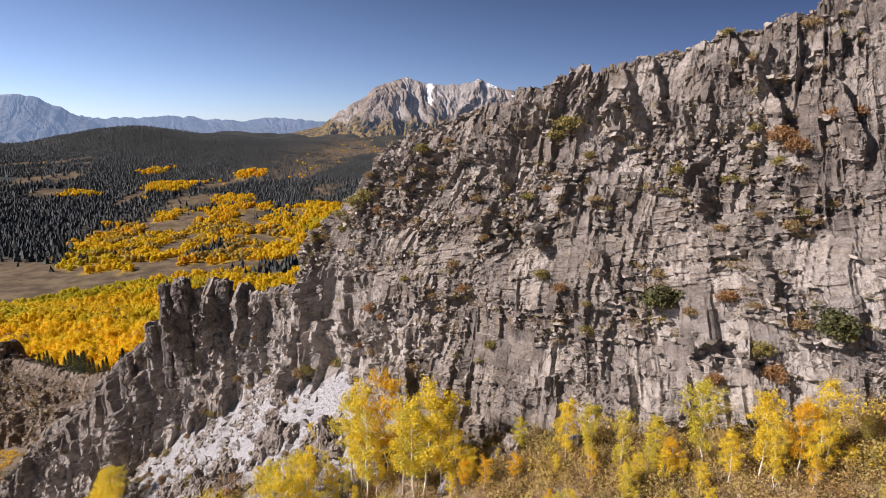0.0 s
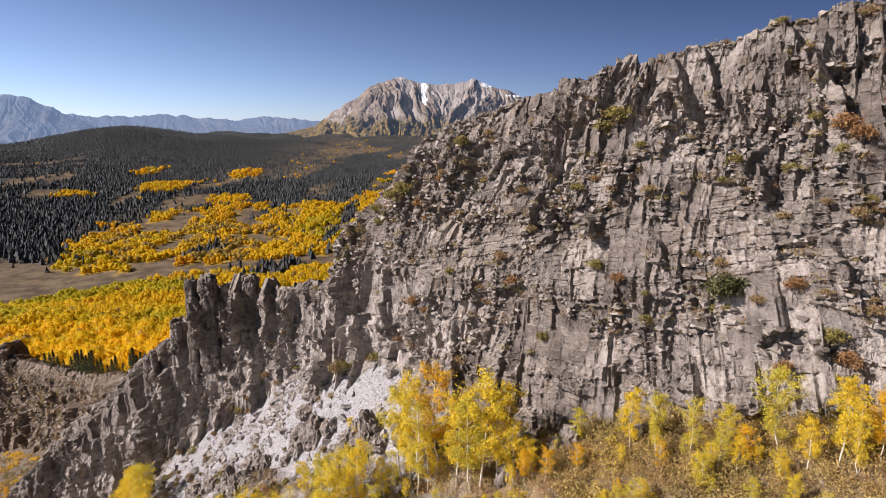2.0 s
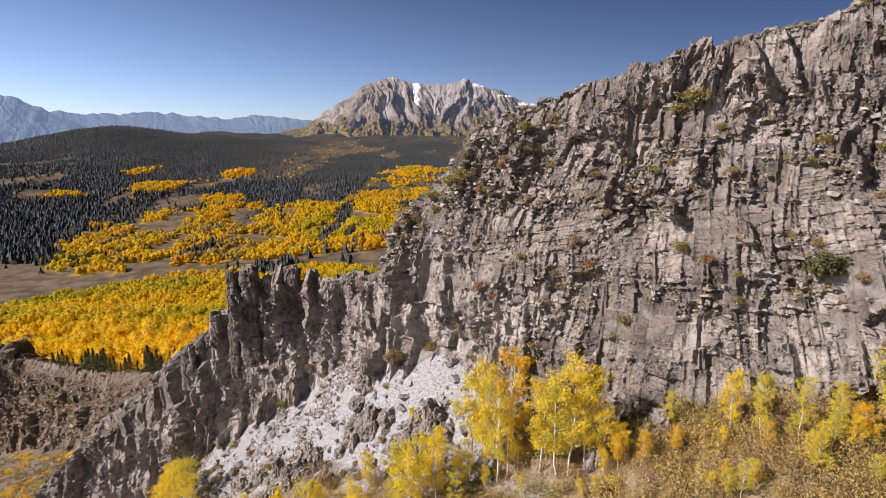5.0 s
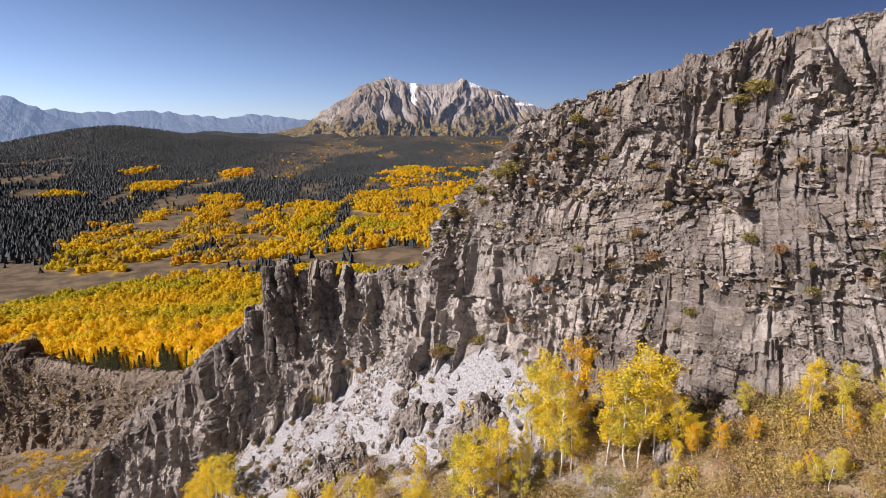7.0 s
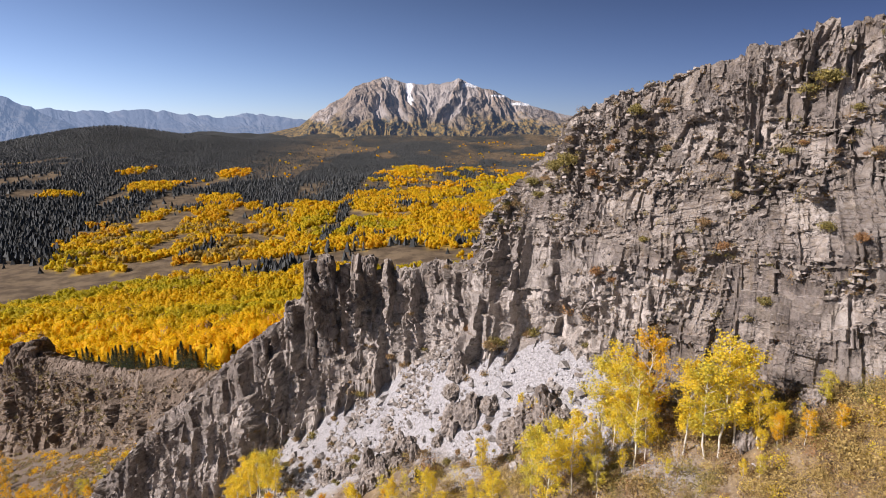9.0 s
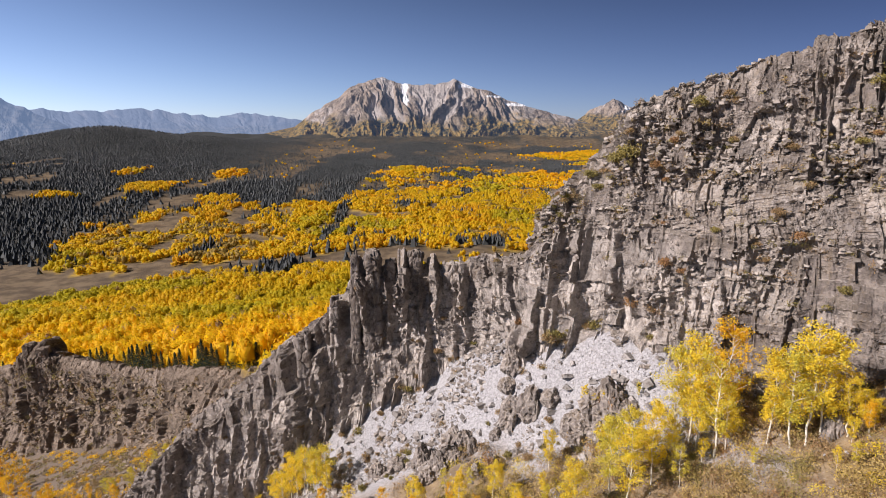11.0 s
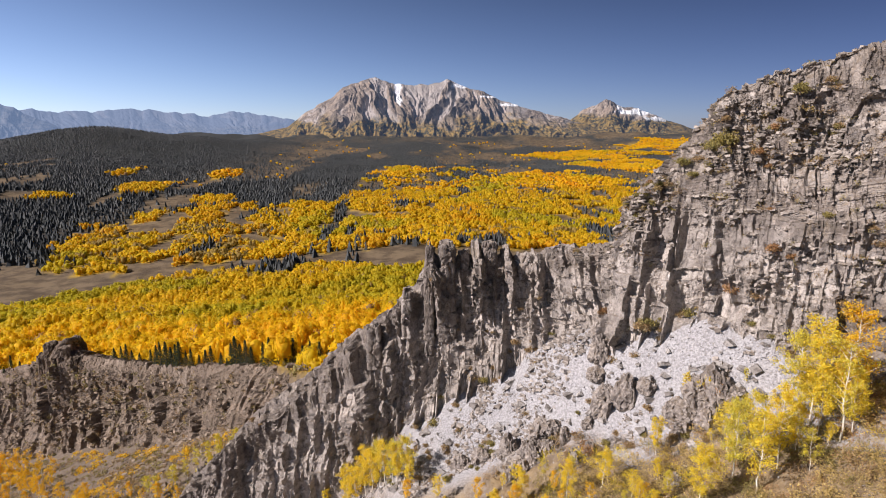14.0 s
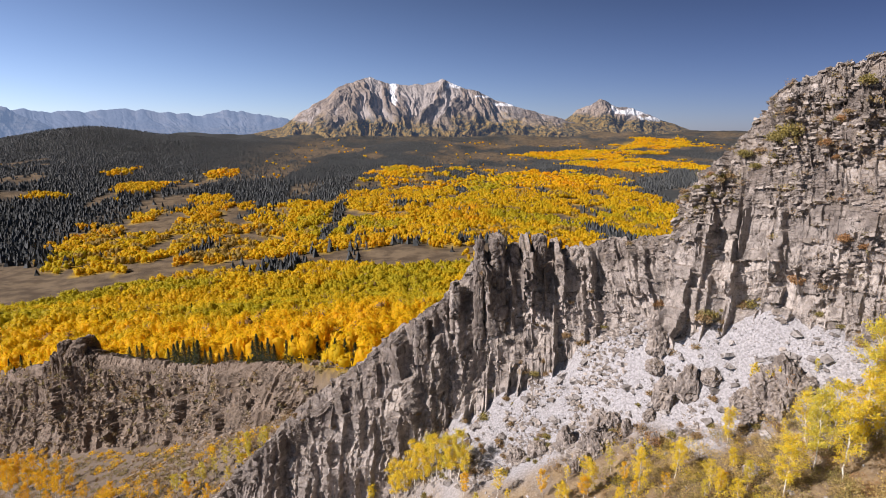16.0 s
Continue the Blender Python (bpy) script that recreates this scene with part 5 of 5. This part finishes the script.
for leaf, spots, label, seed in ((ASPEN_LEAF, YELLOW, "young aspen with bright yellow leaves and pale trunk", 900), (ASPEN_GREEN, GREENISH, "young aspen with yellow-green thinning leaves", 930),
                                 (ASPEN_ORANGE, ORANGE_T, "young aspen with orange-gold leaves", 960)):
    kinds = [aspen(seed + i, leaf, "loose clumps of " + label.split(" with ")[1].split(" and ")[0], (0.95, 0.7, 1.0)[i]) for i in range(3)]
    planted(kinds, spots, label, "tree", "aspens below the cliff")
    removed(kinds)


def shrub(seed, leaf, label, tall=0.75, leaves=26, size=0.15, name="shrub"):
    """A low bush about 2 across: forked twigs and a ragged dome of leaves."""
    rng = np.random.default_rng(seed)
    top = new(name)
    twigs, tips, sizes = [], [], []
    for i in range(26):
        a, e = rng.random() * 6.28, 0.25 + 1.2 * rng.random()
        r = 0.65 + 0.35 * rng.random()
        tip = np.array([r * math.cos(a) * math.cos(e), r * math.sin(a) * math.cos(e), r * math.sin(e) * tall + 0.05])
        twigs.append(tube([(0, 0, -0.25), tip * 0.5 + rng.normal(size=3) * 0.06, tip], [0.03, 0.018, 0.006], 4))
        for k in (0.62, 0.95):
            tips.append(tip * k), sizes.append(0.24 + 0.14 * rng.random())
    part("twigwork", mesh_of("twigs", *joined(twigs), TWIG), top, "dry forked twigs")
    part("foliage", mesh_of("leaves", *leaf_cloud(rng, np.array(tips), np.array(sizes), leaves, size), leaf), top, label)
    return top


SHRUBS = {
    "juniper": [(15.1, 38.4, 18.2, 1.5), (22.9, 31.9, 18.5, 1.5)],
    "rust": [(23.0, 40.2, 29.3, 1.2), (23.9, 38.5, 29.2, 1.0), (18.4, 35.8, 19.6, 0.8), (20.3, 33.1, 15.2, 1.0), (17.4, 34.3, 14.5, 0.7), (9.1, 41.9, 18.5, 0.7), (26.3, 40.3, 30.9, 0.7),
             (27.9, 39.8, 31.2, 0.7), (-7.6, 58.4, 7.7, 1.1), (-11.8, 53.9, -1.4, 1.7), (-7.8, 53.9, 12.8, 0.8), (-23.1, 57.0, -9.1, 1.3), (-17.8, 69.9, 1.7, 0.9)],
    "olive": [(19.7, 33.6, 16.5, 0.9), (10.6, 51.1, 29.9, 1.4), (10.0, 52.1, 29.3, 1.0), (11.6, 48.8, 28.7, 0.6), (7.3, 49.7, 24.7, 0.7), (10.9, 41.2, 17.4, 0.4), (7.9, 44.9, 18.6, 0.8),
              (-2.3, 52.2, 14.0, 0.6), (3.3, 45.1, 12.5, 0.7), (3.2, 46.2, 10.9, 0.6), (-3.4, 52.7, 16.1, 0.6), (-9.8, 62.7, 22.2, 1.1), (-2.5, 60.0, 27.6, 1.1), (22.1, 47.5, 37.4, 0.6),
              (-35.3, 72.4, -12.8, 1.2), (-8.5, 62.3, 22.4, 1.6), (-12.0, 64.4, 20.6, 1.0), (-15.6, 61.4, 3.0, 1.2), (-11.6, 60.8, 4.3, 1.3), (-32.6, 70.6, -11.7, 0.9), (-37.3, 72.9, -13.9, 1.1)],
}
BROWN_SPOTS = [(16.1, 36.2, 18.1, 0.6), (3.1, 52.6, 24.3, 0.7), (14.8, 41.5, 19.9, 0.8), (-2.8, 50.1, 8.4, 1.0), (28.1, 46.3, 37.5, 1.0), (12.4, 46.0, 24.6, 0.7), (22.1, 36.3, 24.1, 0.8), (18.5, 39.4, 23.8, 0.6),
               (20.8, 37.3, 24.9, 0.5), (-7.9, 63.0, 25.4, 0.7), (-4.9, 60.2, 25.0, 0.6), (-16.3, 61.5, 3.1, 1.2), (-12.4, 61.4, 3.9, 0.9), (-25.6, 70.6, -5.2, 1.1), (-22.2, 67.2, -3.1, 0.9),
               (21.4, 32.8, 18.4, 0.7), (-21.5, 66.3, -3.1, 1.0), (-19.0, 63.6, -2.1, 0.9), (-16.4, 60.5, -0.9, 0.7), (-6.8, 56.1, 7.4, 1.1), (-33.1, 75.5, -8.8, 1.0), (-40.3, 72.8, -16.2, 1.3), (-13.4, 54.8, -2.4, 1.2)]
SHRUBS["brown"] = BROWN_SPOTS
KIND = {"juniper": (JUNIPER, "dense dark green juniper bush clinging to the cliff", "dense dark needles", 0.8, 40, 0.18),
        "rust": (SHRUB_RUST, "rust-red autumn shrub growing on a rock ledge", "rust-coloured leaves", 0.75, 20, 0.17),
        "olive": (SHRUB_OLIVE, "olive-green shrub growing on a rock ledge", "olive leaves", 0.75, 20, 0.17),
        "brown": (SHRUB_BROWN, "dry brown shrub on rocky ground", "dry brown leaves", 0.7, 18, 0.16)}
scrub = scree_places(900, 15)
ROCK_SPOTS = np.concatenate([CQ.reshape(-1, 3), SQ.reshape(-1, 3)])


def footing(x, y, z):
    """The nearest place on the rock, or the ground below."""
    d = ((ROCK_SPOTS - (x, y, z)) ** 2).sum(1)
    k = d.argmin()
    return ROCK_SPOTS[k] if d[k] < 9 else (x, y, float(land(x, y)))


more = {"rust": spot(CQ, 0.5, RNG, 16, 1.7, 4.8, CV), "olive": np.concatenate([spot(CQ, 0.5, RNG, 44, 1.7, 5.2, CV), scrub[46:90]]), "brown": np.concatenate([spot(CQ, 0.5, RNG, 44, 1.7, 5.2, CV), spot(SQ, 0.5, RNG, 26, 1.0, 5.0, SV), scrub[:46], scrub[110:170]])}
for key, (leaf, label, leaf_label, tall, leaves, size) in KIND.items():
    kinds = [shrub(1200 + 10 * len(key) + i, leaf, leaf_label, tall, leaves, size) for i in range(3)]
    spots = list(SHRUBS[key]) + [(*p, 0.34 + 0.45 * RNG.random()) for p in more.get(key, [])]
    for i, (x, y, z, r) in enumerate(spots):
        ob = copy_thing(kinds[i % 3], pose(*(float(a) for a in footing(x, y, z)), 0, 0, 71 * i) @ Matrix.Scale(r, 4))
        tagged(ob, label, "shrub", "shrubs on the rocks")
    removed(kinds)


# low growth at the cliff's foot
def bush_unit(rng, each=6, size=0.3):
    """One low ragged clump of twigs and leaves, about 2 across."""
    d = rng.normal(size=(13, 3))
    d[:, 2] = np.abs(d[:, 2])
    d /= np.linalg.norm(d, axis=1, keepdims=True)
    tips = d * (0.45 + 0.5 * rng.random((13, 1)))
    return leaf_cloud(rng, tips, 0.3 + 0.15 * rng.random(13), each, size)


BUSH_UNITS = [bush_unit(RNG) for _ in range(6)]
FINE_UNITS = [bush_unit(RNG, 21, 0.115) for _ in range(6)]
TUFT_UNITS = [bush_unit(RNG, 9, 0.19) for _ in range(6)]


def low_growth(name, x, y, leaf, size, label, z=None, units=None):
    n = len(x)
    z = land(x, y) if z is None else z
    w = size * (0.6 + 0.9 * RNG.random(n) ** 2)
    pick = RNG.integers(0, 6, n)
    pieces = []
    for k, (uv, uf) in enumerate(units or BUSH_UNITS):
        m = pick == k
        pieces.append(scattered(uv, uf, np.stack([x, y, z - 0.1], -1)[m], np.stack([w, w, w * (0.8 + 0.5 * RNG.random(n))], -1)[m], RNG.random(m.sum()) * 6.28))
    return tagged(new(name, mesh_of(name, *joined(pieces), leaf)), label, "undergrowth", kind="stuff")


def foot_places(count, x0, x1, y0, y1, seed, cover):
    x, y = x0 + (x1 - x0) * RNG.random(count), y0 + (y1 - y0) * RNG.random(count)
    k = (y < np.interp(x, FOOT_X, FOOT_Y) - 0.5 - 9 * smooth(-2, -10, x)) & (fbm(x / 4, y / 4, 0, 3, seed) > cover)
    return x[k], y[k]


low_growth("rust_undergrowth", *foot_places(900, -14, 36, 20, 52, 700, 0.0), SHRUB_RUST, 0.9, "rust and orange low shrubs covering the slope", units=FINE_UNITS)
low_growth("brown_undergrowth", *foot_places(2200, -36, 36, 20, 62, 701, -0.2), SHRUB_BROWN, 1.0, "dry brown brush covering the slope", units=FINE_UNITS)
low_growth("olive_undergrowth", *foot_places(1700, -30, 36, 20, 58, 702, -0.1), SHRUB_OLIVE, 1.0, "olive brush on the slope", units=FINE_UNITS)
low_growth("golden_brush", *foot_places(2000, -26, 36, 18, 56, 705, -0.2), SHRUB_GOLD, 1.1, "golden-brown brush covering the slope", units=FINE_UNITS)
low_growth("tan_brush", *foot_places(1800, 2, 34, 18, 42, 706, -0.5), SHRUB_GOLD, 0.95, "tan and golden brush below the pale wall", units=FINE_UNITS)
low_growth("yellow_undergrowth", *foot_places(1200, -36, 36, 20, 60, 703, 0.1), ASPEN_LEAF, 0.9, "low yellow aspen scrub on the slope", units=FINE_UNITS)
x, y = -120 + 80 * RNG.random(7000), 76 + 75 * RNG.random(7000)
k = y < np.interp(x, WALL_X, WALL_Y) - 6
pebbles("gully_rubble", np.stack([x, y, land(x, y)], -1)[k], 0.2 + 1.0 * RNG.random(k.sum()) ** 3, "brown rubble in the gully between the ridges", FAR_RUBBLE)
x, y = -160 + 120 * RNG.random(3600), 84 + 110 * RNG.random(3600)
k = (y < np.interp(x, WALL_X, WALL_Y) - 14) & (fbm(x / 12, y / 12, 0, 3, 704) > 0.15)
low_growth("gully_undergrowth", x[k], y[k], ASPEN_ORANGE, 1.1, "golden scrub in the gully below the ridge")


x, y = -215 + 165 * RNG.random(1500), 100 + 150 * RNG.random(1500)
k = (y > np.interp(x, WALL_X, WALL_Y) + 1.5) & (y < np.interp(x, WALL_X, WALL_Y) + 15)
low_growth("ridge_scrub", x[k], y[k], SHRUB_OLIVE, 1.6, "olive scrub along the back of the ridge")
x, y = -120 + 78 * RNG.random(1500), 78 + 80 * RNG.random(1500)
k = y < np.interp(x, WALL_X, WALL_Y) - 4
low_growth("gully_brush", x[k], y[k], SHRUB_BROWN, 0.9, "brown brush in the gully between the ridges")


at = spot(CQ, 0.4, RNG, 620, 1.6, 5.5, CV)
low_growth("ledge_tufts", at[:, 0], at[:, 1], SHRUB_BROWN, 0.46, "dry brown tufts on the cliff's ledges", at[:, 2], units=TUFT_UNITS)
at = spot(CQ, 0.4, RNG, 500, 1.6, 5.3, CV)
low_growth("ledge_green_tufts", at[:, 0], at[:, 1], SHRUB_OLIVE, 0.4, "olive tufts on the cliff's ledges", at[:, 2], units=TUFT_UNITS)
at = spot(CQ, 0.45, RNG, 330, 2.2, 5.4, CV)
low_growth("ledge_gold_tufts", at[:, 0], at[:, 1], SHRUB_GOLD, 0.36, "golden dry tufts on the cliff's ledges", at[:, 2], units=TUFT_UNITS)
at = spot(FQ, 0.15, RNG, 1100, 0.9, 5.6, FV)
low_growth("far_ridge_scrub", at[:, 0], at[:, 1], SHRUB_BROWN, 0.9, "brown scrub on the far ridge", at[:, 2])
at = spot(FQ, 0.15, RNG, 700, 0.9, 5.6, FV)
low_growth("far_ridge_green_scrub", at[:, 0], at[:, 1], SHRUB_OLIVE, 0.8, "olive scrub on the far ridge", at[:, 2])


x, y = -190 + 110 * RNG.random(2600), 100 + 85 * RNG.random(2600)
k = y < np.interp(x, WALL_X, WALL_Y) - 16
low_growth("slope_brush", x[k][::2], y[k][::2], SHRUB_OLIVE, 0.8, "olive brush on the slope below the far ridge")
low_growth("slope_dry_brush", x[k][1::2], y[k][1::2], SHRUB_BROWN, 0.8, "dry brush on the slope below the far ridge")


def spruce(seed):
    """A spruce 10 m high: trunk and drooping ragged boughs in whorls, wide at the foot."""
    rng = np.random.default_rng(seed)
    top = new("spruce_tree")
    part("trunk", mesh_of("trunk", *tube([(0, 0, -0.5), (0.02, 0, 5), (0, 0, 10)], [0.16, 0.1, 0.01], 6), TWIG), top, "brown trunk")
    c, r = [], []
    for i in range(105):
        z = 0.5 + 9.3 * (i / 105) ** 0.95
        a, reach = i * 2.399, (0.08 + 2.3 * (1 - z / 10) ** 1.05) * (0.55 + 0.6 * rng.random())
        for k in (0.35, 0.7, 1.0):
            c.append((reach * k * math.cos(a), reach * k * math.sin(a), z - 0.25 * reach * k)), r.append(0.12 + 0.22 * (1 - z / 10))
    part("crown", mesh_of("crown", *leaf_cloud(rng, np.array(c), np.array(r), 12, 0.25), SPRUCE), top, "dark green ragged boughs")
    return top


kinds = [spruce(1500 + i) for i in range(4)]
CREST_X, CREST_Y, CREST_Z = ([f(q[5][c] for q in FAR[::-1]) for f, c in ((list, 0), (list, 1), (list, 2))])
RIDGE_TREES = [(-134, 5.6), (-131.5, 6.4), (-129, 4.6), (-120.5, 5.2), (-118, 6.6), (-116.4, 7.6), (-114, 7.9), (-112, 6.2), (-110, 7.2), (-108.6, 8.0), (-106, 5.4), (-104, 6.0), (-98.5, 5.6), (-96.5, 6.8),
               (-93, 4.6), (-89.4, 7.4), (-88, 9.2), (-86.4, 7.0), (-84.5, 8.0), (-82.8, 6.2), (-79, 7.2), (-77.2, 8.4), (-74.5, 5.0), (-70.5, 7.6), (-68, 5.6), (-66, 6.6), (-63.5, 6.2), (-61, 5.0), (-58, 5.8), (-125.5, 4.0), (-101, 4.2), (-72.4, 4.4), (-137.5, 4.8), (-91, 3.8)]
for i, (x, h) in enumerate(RIDGE_TREES):
    wide = h / 10 * (1.05 + 0.35 * ((i * 7) % 5) / 4)
    ob = copy_thing(kinds[i % 4], pose(x, float(np.interp(x, CREST_X, CREST_Y)) + 2.4, float(np.interp(x, CREST_X, CREST_Z)) - 1.4, 0, 0, 137.5 * i) @ Matrix.Diagonal((wide, wide, h / 10, 1)))
    tagged(ob, "dark green spruce standing on the rock ridge's back", "tree", "spruces behind the ridge")
planted(kinds, [(-102, 244, 7), (-182, 362, 8), (-151, 413, 8), (-199, 223, 7), (-194, 220, 6), (-204, 228, 7), (-198, 226, 8), (-190, 219, 6), (-95, 215, 7), (-120, 262, 7), (-86, 240, 8), (-160, 300, 7), (-104, 330, 8), (-70, 235, 7), (-128, 222, 7), (-60, 210, 7)],
        "dark green spruce among the golden aspens", "tree", "spruces behind the ridge", 10.0)
removed(kinds)
